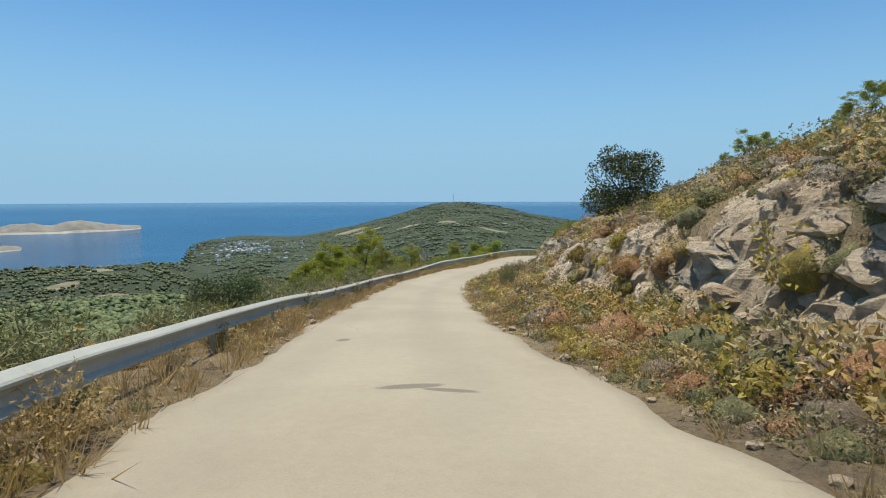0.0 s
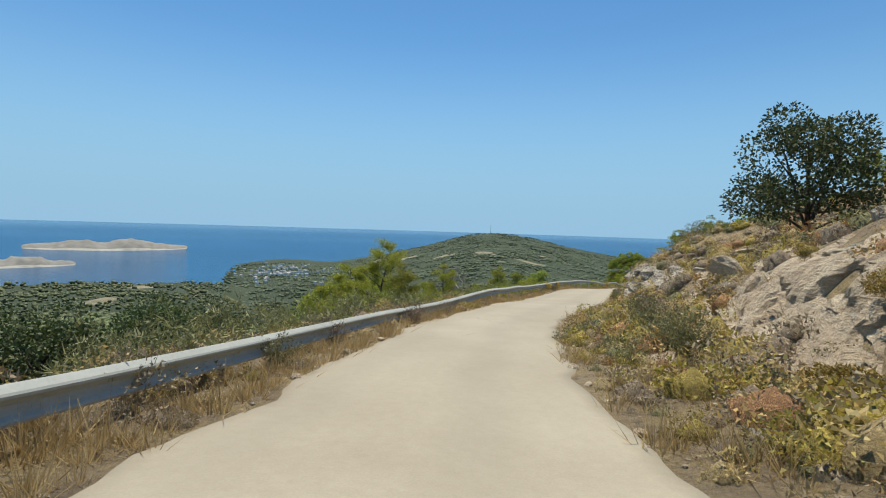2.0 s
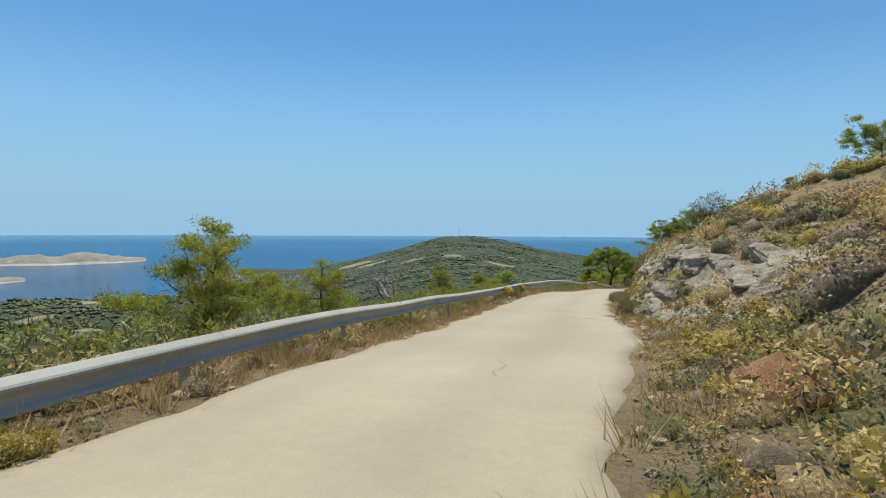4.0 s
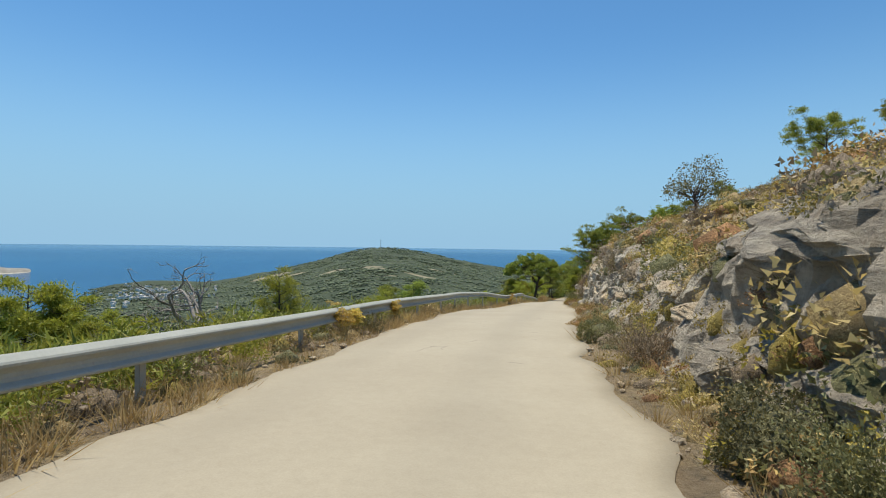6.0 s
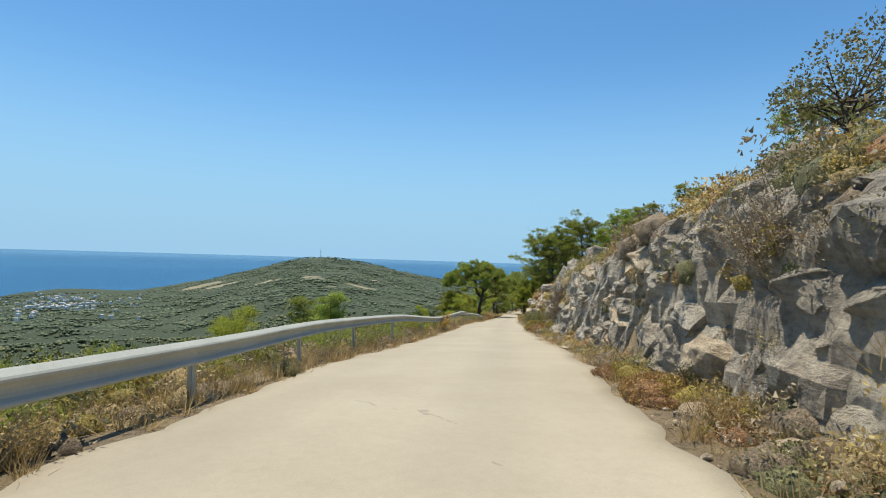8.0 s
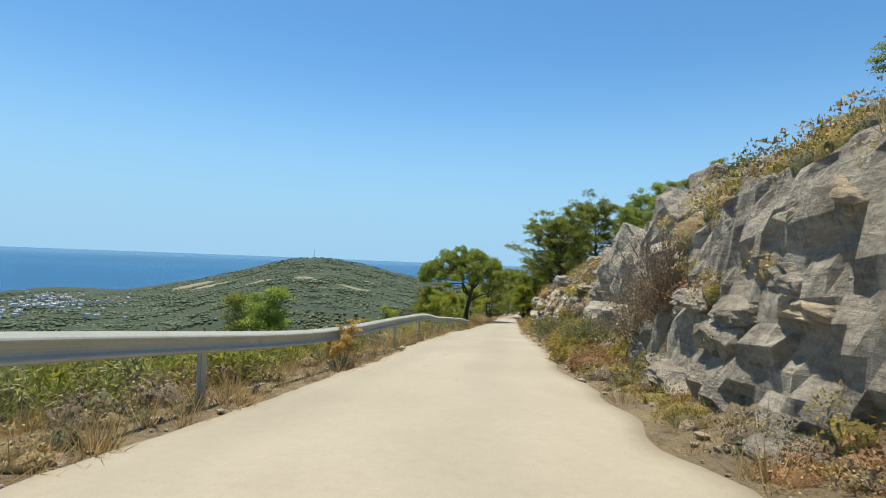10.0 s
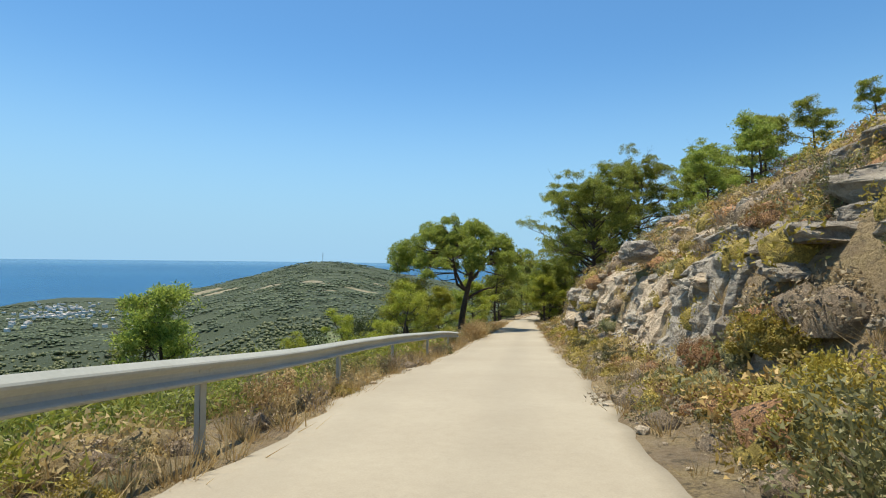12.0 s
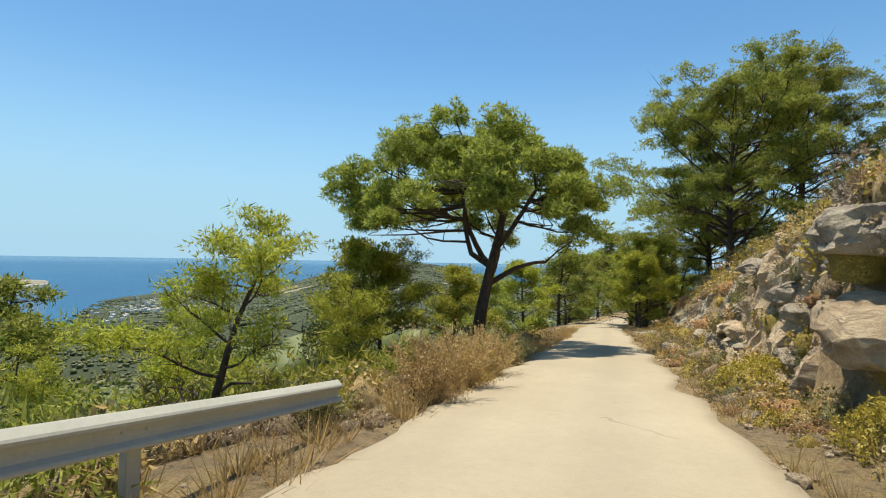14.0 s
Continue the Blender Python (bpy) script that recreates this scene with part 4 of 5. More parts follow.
def rock_face(y0, y1, lo, hi, t0, t1, l0, l1, dip, grey, fill, tower, seed):
    r = np.random.default_rng(seed)
    tip = -0.42 if dip > 15 else -0.14
    face = new("rock_outcrop")
    ym = (y0 + y1) / 2
    face.location = (float(right_x(ym) + bank_foot(ym) / 0.95), ym, float(road_z(ym)))
    tagged(face, "grey weathered face of broken bedded limestone in the road cut" if grey > 0.6 else "ochre face of broken bedded limestone in the road cut", "rock face", "rock faces of the road cut")
    bedrock(y0, y1, dip, grey, fill, seed, face)
    tan = math.tan(radians(dip))
    dd = np.linspace(0.1, 9, 160)
    zc = lo - (y1 - y0) / 2 * tan
    while zc < hi + (y1 - y0) / 2 * tan:
        thick = r.uniform(t0, t1)
        y = y0 + r.uniform(0, l1)
        while y < y1:
            long_ = r.uniform(l0, l1)
            yc, h = y + long_ / 2, zc + thick / 2 + (y + long_ / 2 - ym) * tan
            y += long_ * r.uniform(0.95, 1.25)
            if not lo - 0.1 < h < hi or yc > y1 + 0.3:
                continue
            rise = ground_z(float(right_x(yc)) + dd / 0.95, np.full(160, yc)) - float(road_z(yc))
            above = np.nonzero(rise >= h)[0]
            crest = float(bank_foot(yc) + bank_w(yc)) + (0.35 if tower else 1.6)
            d = dd[above[0]] if len(above) else 99
            if tower and d > crest and fbm(np.array(yc / 2.3 + seed), np.array(0.7), 2) > (h - 3.3) * 0.5:
                d = crest + r.uniform(-0.15, 0.5)
            if d > crest + 0.2:
                continue
            if float(fbm(np.array(yc / 1.5 + seed), np.array(h / 0.9 + seed * 0.37), 3)) < 0.55 - 1.1 * fill:
                continue
            deep = r.uniform(0.30, 0.55) * (1.5 if tower else 1.0) * (0.7 + 0.5 * long_)
            proud = 0.16 * deep + r.uniform(0.0, 0.45) * min(1.0, long_)
            lean = float(right_x(yc + 0.5) - right_x(yc - 0.5))
            x = float(right_x(yc)) + (d + deep - proud) / 0.95
            ob = part_of("rock_block", (GREY_BLOCKS if r.random() < grey else WARM_BLOCKS)[int(r.integers(8))], face)
            ob.matrix_local = (Matrix.Translation(Vector((x, yc, float(road_z(yc)) + h)) - face.location) @ Matrix.Rotation(-math.atan(lean) + r.normal(0, 0.16), 4, "Z") @ Matrix.Rotation(radians(dip + r.normal(0, 4)), 4, "X")
                               @ Matrix.Rotation(r.normal(tip, 0.12), 4, "Y") @ Matrix.Rotation(math.pi * int(r.integers(2)), 4, "Z") @ Matrix.Diagonal((deep, long_ * 0.53, thick * r.uniform(0.50, 0.62), 1)))
        zc += thick * 0.96


for k_, row in enumerate(FACES):
    rock_face(*row, 500 + k_)

# single blocks that stand out of the bank, and loose stones fallen on it
for x, y, z, sc, turn, dip, which in ((4.9, -3.7, 0.2, (0.30, 0.65, 0.75), 10, -35, 0), (3.6, -24.6, 2.2, (0.55, 0.95, 0.22), -10, 12, 2), (3.2, -25.6, 1.6, (0.5, 0.8, 0.2), -14, 14, 4), (4.8, -26.4, 3.1, (0.8, 1.0, 0.7), 0, 5, 1), (3.6, -17.6, 0.6, (0.6, 0.85, 0.6), 15, -12, 3), (5.6, 10.2, -1.9, (0.6, 0.9, 0.6), 5, -10, 9), (5.7, 7.7, -1.9, (0.6, 1.0, 0.25), -8, -12, 11), (22.7, 59.2, -5.1, (0.8, 1.4, 0.4), -10, -6, 13), (23.8, 57.9, -4.1, (0.7, 1.2, 0.35), -16, -6, 15),
                                      (32.2, 77.6, -3.6, (0.9, 1.1, 0.6), 20, -6, 1), (28.4, 79.4, -7.3, (0.6, 0.8, 0.42), 40, 4, 3), (28.0, 78.5, -8.1, (0.6, 0.7, 0.4), 10, 4, 5), (26.7, 77.2, -7.9, (0.5, 0.7, 0.4), -15, 4, 2), (26.8, 76.3, -7.2, (0.5, 0.8, 0.4), -20, -5, 5), (27.0, 77.7, -6.9, (0.5, 0.6, 0.35), -10, 4, 7), (26.4, 75.5, -8.2, (0.45, 0.6, 0.35), -25, 0, 8), (25.8, 70.9, -5.0, (0.5, 0.6, 0.4), 0, 3, 7),
                                      (9.75, 28.3, -3.95, (0.26, 0.24, 0.15), 30, 0, 2), (9.35, 27.4, -3.9, (0.18, 0.16, 0.11), 70, 0, 4)):
    rock(x, y, z, sc, turn, dip, 0, which)
# the massive crag over the bend: a few great blocks leaning on one another
crag = new("crag")
crag.location = (19.0, 51.0, -6.0)
tagged(crag, "massive grey fractured limestone crag towering over the bank", "crag")
for k_, (x, y, z, sx, sy, sz, turn) in enumerate(((18.5, 48.1, -3.6, 1.0, 1.2, 1.7, 8), (19.1, 50.2, -3.9, 1.0, 1.2, 1.5, -12), (19.7, 52.0, -4.0, 1.0, 1.1, 1.5, 20), (20.1, 53.8, -4.2, 0.9, 0.9, 1.2, 5), (20.9, 51.0, -3.1, 1.3, 1.4, 1.5, 30),
                                                  (19.9, 49.0, -2.8, 1.2, 1.2, 1.4, -25), (21.6, 53.0, -3.4, 1.2, 1.3, 1.2, 0), (18.0, 49.2, -5.1, 0.7, 1.0, 0.55, 10), (18.5, 51.2, -5.3, 0.7, 0.9, 0.5, -8), (19.0, 52.9, -5.4, 0.7, 0.9, 0.5, 14),
                                                  (17.5, 47.0, -4.6, 0.8, 0.9, 1.0, 0), (20.4, 55.0, -4.8, 0.8, 0.7, 0.7, 30))):
    ob = part_of("rock_block", GREY_BLOCKS[k_ % 8], crag)
    ob.matrix_local = Matrix.Translation(Vector((x, y, z)) - crag.location) @ Matrix.Rotation(radians(turn - 15), 4, "Z") @ Matrix.Rotation(radians(-9 + 5 * (k_ % 3)), 4, "Y") @ Matrix.Diagonal((sx, sy, sz, 1))
outcrop(-35, -22, 1.8, 5.0, 26, 0.42, 18, 0.45, 0.2)
outcrop(-22, 5, 1.8, 5.5, 34, 0.36, 18, 0.45, 0.2)
outcrop(5, 34, 1.8, 6.0, 34, 0.40, 8, 0.5, 0.2)
outcrop(34, 54, 2.2, 6.0, 26, 0.42, 4, 0.6, 0.2)
outcrop(54, 68, 1.5, 8.0, 44, 0.50, 4, 0.55, 0.2)
outcrop(68, 98, 1.8, 6.0, 36, 0.48, 4, 0.6, 0.2)
outcrop(-35, 96, -1.2, 0.2, 60, 0.12, 0, 0.6, 0.2)

# ---- shrubs on the bank and the verges ----
rs = np.random.default_rng(9)
KINDS = ["olive"] * 7 + ["grey"] * 7 + ["rust"] * 5 + ["heath"] * 5 + ["twig"] * 2 + ["twigdry"] * 2
for i in range(300):
    y = rs.uniform(-33, 92)
    d = 0.55 + 9.0 * rs.random() ** 1.6
    while rocky(y, d) and rs.random() < 0.85:
        y, d = rs.uniform(-33, 92), 0.55 + 9.0 * rs.random() ** 1.6
    x = float(right_x(y)) + d / 0.95
    kind = KINDS[int(rs.integers(len(KINDS)))]
    size = rs.uniform(0.5, 1.15) * (1.0 if d > 1.2 else 0.55)
    shrub(kind, x, y, size, rs)
for kind, x, y, size, lift in (("bigolive", 18.2, 53.4, 2.0, 0.0), ("bigolive", 18.0, 51.2, 1.7, 0.0), ("bigolive", 19.6, 55.8, 1.8, 0.0), ("bigheath", 17.3, 50.0, 1.6, 0.0), ("bigrust", 10.05, 29.7, 1.3, 0.0), ("bigrust", 10.6, 31.6, 0.8, 0.0),
                               ("bigdry", 10.75, 28.2, 1.5, -0.9), ("bigdry", 10.9, 27.2, 1.3, -1.0), ("rust", 9.75, 28.9, 0.7, 0.0), ("gold", 9.4, 27.6, 0.6, 0.0), ("olive", 10.7, 31.2, 0.8, 0.0), ("gold", 8.9, 25.6, 0.6, 0.0), ("grey", 11.4, 33.4, 0.8, 0.0), ("bigdry", 16.5, 46.7, 1.7, 0.0), ("bigdry", 16.7, 47.6, 1.6, 0.0), ("bigrust", 15.9, 47.6, 1.2, 0.0), ("bigolive", 16.3, 49.4, 1.5, 0.0), ("bigheath", 15.9, 46.2, 0.9, 0.0), ("bigtwig", 4.6, 11.4, 0.8, 0.0), ("bigheath", 4.9, 12.4, 1.2, 0.0), ("bigolive", 16.6, 48.0, 1.4, 0.0),
                               ("bigrust", 16.4, 48.8, 1.5, 0.0), ("bigolive", 1.6, -15.2, 1.5, 0.0), ("bigolive", 3.4, -13.8, 1.6, 0.0), ("bigrust", 4.6, -14.0, 1.3, 0.0), ("bigrust", 3.3, -20.6, 1.5, 0.0), ("bigolive", 24.4, 70.4, 1.5, 0.0), ("bigolive", 27.0, 79.4, 1.6, 0.0),
                               ("bigolive", 16.9, 50.6, 1.5, 0.1), ("bigtwig", 16.6, 49.9, 1.2, 0.0), ("bigolive", 17.6, 52.2, 1.5, 0.1), ("bigolive", 18.9, 55.0, 1.7, 0.1), ("bigtwig", 19.0, 57.2, 1.2, 0.0), ("bigolive", 20.2, 58.6, 1.6, 0.1), ("bigheath", 22.4, 66.2, 1.2, 0.0), ("bigolive", 23.4, 68.2, 1.2, 0.0), ("bigheath", 24.6, 72.0, 1.1, 0.0), ("bigolive", 26.2, 76.4, 1.4, 0.0),
                               ("bigheath", 6.4, 19.4, 1.1, 0.0), ("bigdry", 5.9, 16.4, 1.0, 0.0), ("bigrust", 7.3, 22.6, 1.0, 0.0), ("bigtwig", 0.4, -13.0, 1.0, 0.0), ("bigolive", 1.9, -22.0, 1.2, 0.0), ("bigrust", 0.9, -24.0, 1.1, 0.0), ("bigtwig", 0.6, -19.2, 1.0, 0.0), ("bigheath", 1.2, -9.6, 1.1, 0.0),
                               ("bigolive", 21.0, 59.5, 1.9, 0.1), ("bigolive", 21.7, 60.9, 1.5, 0.0), ("bigrust", 22.0, 62.6, 1.0, 0.0), ("biggold", 22.3, 79.2, 1.15, 0.0), ("biggold", 22.9, 80.4, 1.05, 0.0), ("biggold", 23.5, 82.0, 1.1, 0.0), ("bigtwig", 24.2, 83.8, 0.9, 0.0), ("biggold", 24.9, 86.2, 0.8, 0.0), ("bigheath", 26.0, 89.4, 0.9, 0.0)):
    shrub(kind, x, y, size, rs, 0.06, gz(x, y) + lift)
for i in range(150):
    y = rs.uniform(-33, 92)
    d = 0.25 + 2.6 * rs.random() ** 1.3
    if abs(y - 2) < 4 and d < 1:
        continue
    x = float(left_x(y)) - d / 0.95
    kind = ["twigdry", "gold", "olive", "grey", "twig", "rust", "heath"][int(rs.integers(7))]
    shrub(kind, x, y, rs.uniform(0.35, 0.8), rs)


# uncounted scrub higher up and further off, and dry grass: joined
def scatter(name, meshes, spots, label, material):
    base = ground_z([q[0] for q in spots], [q[1] for q in spots])
    vert = [np.array([v.co[:] for v in me.vertices]).reshape(-1, 3) for me in meshes]
    tri = [np.array([p.vertices[:] for p in me.polygons]) for me in meshes]
    slot = [np.array([p.material_index for p in me.polygons]) for me in meshes]
    vs, fs, sl_, o = [], [], [], 0
    for (x, y, z, s, turn, which), g0 in zip(spots, base):
        w = which % len(vert)
        v = vert[w]
        c, sn = math.cos(turn), math.sin(turn)
        vs.append(np.column_stack([v[:, 0] * c - v[:, 1] * sn, v[:, 0] * sn + v[:, 1] * c, v[:, 2]]) * s + (x, y, g0 + z))
        fs.append(tri[w] + o)
        sl_.append(slot[w])
        o += len(v)
    me = mesh_of(name, np.concatenate(vs), np.concatenate(fs), list(meshes[0].materials))
    sl_ = np.concatenate(sl_)
    me.polygons.foreach_set("material_index", sl_)
    me.polygons.foreach_set("use_smooth", sl_ == 1)
    return tagged(new(name, me), label, "scrub", kind="stuff")


for nm, material, label, seed, n_ in (("scrub", M_OLIVE, "olive-green cushion scrub covering the upper hillside", 1, 380), ("dry_scrub", M_GREY, "grey-brown thorny scrub covering the upper hillside", 2, 400),
                                      ("rust_scrub", M_RUST, "rust-brown dried scrub covering the upper hillside", 3, 230), ("heath", M_HEATH, "dull green heath covering the upper hillside", 4, 320)):
    r = np.random.default_rng(seed)
    low = [cushion_mesh("low", material, 200 + seed * 5 + q, 120, 0.13, 0.04, 0.6, 1.5, 2) for q in range(2)]
    spots = []
    while len(spots) < n_:
        y = r.uniform(-30, 125)
        d = r.uniform(6.5, 48)
        x = float(right_x(y)) + d
        spots.append((x, y, -0.06, r.uniform(0.7, 1.7), r.uniform(0, 6.28), int(r.integers(2))))
    scatter(nm, low, spots, label, material)

for nm, material, label, seed, n_ in (("bank_scrub", M_OLIVE, "olive-green spiny cushions matted over the bank", 11, 760), ("bank_dry_scrub", M_GREY, "grey-brown leafless thorn cushions matted over the bank", 12, 640),
                                      ("bank_rust_scrub", M_RUST, "rust-brown dried cushions matted over the bank", 13, 440), ("bank_heath", M_HEATH, "dull green heath matted over the bank", 14, 480), ("bank_straw", M_STRAW, "straw-yellow dry herbs matted over the bank", 15, 470)):
    r = np.random.default_rng(seed)
    low = [cushion_mesh("low", material, 300 + seed * 5 + q, 260, 0.062, 0.019, 0.7, 1.5, 2) for q in range(3)]
    spots = []
    while len(spots) < n_:
        y = (r.uniform(-34, 98), r.uniform(45, 62), r.uniform(-36, -20))[int(r.choice(3, p=(0.72, 0.13, 0.15)))]
        d = 0.35 + 12.5 * r.random() ** 1.15
        if rocky(y, d) and r.random() < 0.75:
            continue
        x = float(right_x(y)) + d / 0.95
        spots.append((x, y, -0.05, r.uniform(0.6, 1.5) * (0.6 if d < 1.0 else 1.0), r.uniform(0, 6.28), int(r.integers(3))))
    scatter(nm, low, spots, label, material)
for nm, material, label, seed, n_ in (("verge_scrub", M_HEATH, "green herbs and low scrub beside and below the barrier", 21, 240), ("verge_dry_scrub", M_GREY, "dried grey-brown herbs along the barrier", 22, 340),
                                      ("verge_straw", M_STRAW, "straw-yellow dry herbs along the barrier", 23, 340), ("slope_scrub", M_OLIVE, "olive-green scrub on the slope below the barrier", 24, 260)):
    r = np.random.default_rng(seed)
    low = [cushion_mesh("low", material, 400 + seed * 5 + q, 180, 0.08, 0.022, 0.8, 1.5, 2) for q in range(3)]
    spots = []
    while len(spots) < n_:
        y = r.uniform(-34, 98)
        d = 0.3 + (10 * r.random() ** 1.2 if seed in (21, 24) else 2.4 * r.random() ** 1.5)
        x = float(left_x(y)) - d / 0.95
        spots.append((x, y, -0.05, (0.3 + 0.7 * r.random()) * (0.65 if d < 1.0 else 1.0 + 0.05 * d), r.uniform(0, 6.28), int(r.integers(3))))
    scatter(nm, low, spots, label, material)

for nm, material, label, seed, n_ in (("edge_scrub", M_OLIVE, "low olive-green cushions along the road edge", 31, 330), ("edge_heath", M_HEATH, "low dull green herbs along the road edge", 32, 300),
                                      ("edge_dry_scrub", M_GREY, "low grey-brown dry herbs along the road edge", 33, 260), ("edge_straw", M_STRAW, "low straw-yellow dry herbs along the road edge", 34, 240), ("edge_rust", M_RUST, "low rust-brown dried cushions along the road edge", 35, 170)):
    r = np.random.default_rng(seed)
    low = [cushion_mesh("low", material, 500 + seed * 5 + q, 240, 0.068, 0.018, 0.75, 1.5, 2) for q in range(3)]
    spots = []
    while len(spots) < n_:
        y, d = r.uniform(-34, 98), 0.22 + 1.7 * r.random() ** 0.9
        spots.append((float(right_x(y)) + d / 0.95, y, -0.05, r.uniform(0.35, 0.75) * (0.6 + 0.35 * d), r.uniform(0, 6.28), int(r.integers(3))))
    scatter(nm, low, spots, label, material)


def regrowth_mesh(material, seed):
    """A knee- to waist-high clump of young needle or leaf shoots."""
    r = np.random.default_rng(seed)
    d = unit_dirs(24, r, 0.0)
    c = d * r.uniform(0.25, 0.55, (24, 1)) * np.array((1, 1, 1.3)) + np.array((0, 0, 0.12))
    q = r.normal(0, 1, (24, 11, 3)) + np.array((0, 0, 0.5))
    q /= np.linalg.norm(q, axis=2)[:, :, None]
    p = c[:, None, :] + q * 0.10
    return soup("low", blades(p.reshape(-1, 3), q.reshape(-1, 3), 0.16, 0.016, r, 0.6), 3, material)


for nm, material, label, seed, n_ in (("pine_regrowth", M_PINE, "green young pine shoots crowding below the barrier", 41, 420), ("bright_regrowth", M_PINEY, "bright green young pine shoots crowding below the barrier", 42, 300),
                                      ("heath_regrowth", M_HEATH, "dull green shrubby growth below the barrier", 43, 330)):
    r = np.random.default_rng(seed)
    low = [regrowth_mesh(material, 600 + seed * 5 + q) for q in range(3)]
    spots = []
    while len(spots) < n_:
        y, d = r.uniform(-34 if seed == 43 else 6, 84), 1.0 + 11 * r.random() ** 1.3
        spots.append((float(left_x(y)) - d / 0.95, y, -0.05, r.uniform(0.6, 1.1) * (0.75 + 0.14 * d), r.uniform(0, 6.28), int(r.integers(3))))
    scatter(nm, low, spots, label, material)

r = np.random.default_rng(77)
tufts = [tuft_mesh("tuft", s, 30) for s in (1, 2, 3)]
spots = []
for _ in range(5200):
    y = r.uniform(-34, 100)
    if r.random() < 0.5:
        d = 0.1 + 11 * r.random() ** 1.4
        x = float(right_x(y)) + d
    else:
        d = 0.1 + 2.4 * r.random() ** 1.5
        x = float(left_x(y)) - d
    spots.append((x, y, 0.0, r.uniform(0.35, 1.0), r.uniform(0, 6.28), int(r.integers(3))))
scatter("dry_grass", tufts, spots, "straw-coloured dry grass tufts along the verges", M_STRAW)


# ---- trees ----
def needle_clumps(centres, r, per=60, radius=0.34, length=0.22, width=0.02, up=0.35):
    n = len(centres)
    d = r.normal(0, 1, (n, per, 3)) + np.array((0, 0, up))
    d /= np.linalg.norm(d, axis=2)[:, :, None]
    size = r.uniform(0.7, 1.25, (n, 1, 1))
    p = centres[:, None, :] + d * radius * size * r.uniform(0.35, 0.9, (n, per, 1)) * np.array((1, 1, 0.7))
    return blades(p.reshape(-1, 3), d.reshape(-1, 3), length, width, r, 0.45)


def pine(seed, height, crown_w, crown_base=0.45, lean=(0, 0), limbs=14, clumps=700, needles=M_PINE, trunk_r=0.16, flat=True, shape=None, clump=0.36, width=0.022, per=34, pad=0.55):
    """A pine: tapered bent trunk, limbs that fork into twigs, needle clumps about the twigs."""
    r = np.random.default_rng(seed)
    trunk = bend((0, 0, -0.3), (lean[0], lean[1], 1), height * 0.92 + 0.3, r, 0.16, 0.10, 9)
    tw = Wood()
    tw.add(trunk, [trunk_r * (1 - 0.85 * (i / 9) ** 1.1) + (0.06 * trunk_r / 0.16 if i == 0 else 0) for i in range(10)], 9)
    limb_w, tips = Wood(), []
    for i in range(limbs):
        u = crown_base + (0.97 - crown_base) * (i + r.uniform(0, 0.9)) / limbs
        f = min(u, 0.999) * 9
        k0 = int(f)
        s = trunk[k0] + (trunk[k0 + 1] - trunk[k0]) * (f - k0)
        a = i * 2.4 + r.uniform(-0.5, 0.5)
        v = (u - crown_base) / (1 - crown_base)
        reach = crown_w / 2 * ((0.75 + 0.35 * math.sin(math.pi * min(v * 0.9 + 0.1, 1))) * (1 - 0.35 * v) if flat else (1 - 0.85 * v) * 1.1 + 0.1) * r.uniform(0.75, 1.15)
        rise = 0.35 + 0.5 * v if flat else 0.25
        path = bend(s, (math.cos(a), math.sin(a), rise), reach, r, 0.35, 0.03, 6)
        rad = trunk_r * 0.42 * (1 - 0.5 * v)
        limb_w.add(path, [rad * (1 - 0.8 * j / 6) for j in range(7)], 5)
        for j in range(2, 7):
            for _ in range(3):
                tw_dir = (path[j] - path[j - 1]) + r.normal(0, 0.8, 3) * np.linalg.norm(path[j] - path[j - 1]) + np.array((0, 0, 0.15))
                sub = bend(path[j], tw_dir, reach * r.uniform(0.16, 0.36), r, 0.4, 0.04, 3)
                limb_w.add(sub, [rad * 0.32, rad * 0.24, rad * 0.15, rad * 0.06], 3)
                tips += [sub[3], sub[2], (sub[2] + sub[3]) / 2]
        tips += [path[6], path[6], path[5]]
    tips += [trunk[9]] * 6
    tips = np.array(tips)
    pads = tips[r.permutation(len(tips))[:max(14, int(clumps / 13))]] + r.normal(0, 0.05, (max(14, int(clumps / 13)), 3))[:len(tips)]
    if shape is not None:
        pads = pads[pads[:, 2] > shape * pads[:, 2].max()]
    wide = r.uniform(0.6, 1.3, len(pads)) * pad
    which = r.integers(len(pads), size=clumps)
    pick = pads[which] + r.normal(0, 0.48, (clumps, 3)) * wide[which][:, None] * np.array((1, 1, 0.42)) + np.array((0, 0, 0.12 * pad))
    v = needle_clumps(pick, r, per, clump, clump * 0.5, width)
    k_ = height / v[:, 2].max()
    v = v * k_
    tw.v, limb_w.v = [q * k_ for q in tw.v], [q * k_ for q in limb_w.v]
    return tw.mesh("trunk", M_BARK), limb_w.mesh("branching", M_BARK), soup("crown", v, 3, needles)


def plant_tree(name, meshes, x, y, z, label, category="tree", turn=0.0, scale=1.0, group=""):
    base = new(name)
    base.matrix_basis = Matrix.Translation((x, y, z)) @ Matrix.Rotation(turn, 4, "Z") @ Matrix.Diagonal((scale, scale, scale, 1))
    for me in meshes:
        part_of(me.name.split(".")[0], me, base)
    return tagged(base, label, category, group)


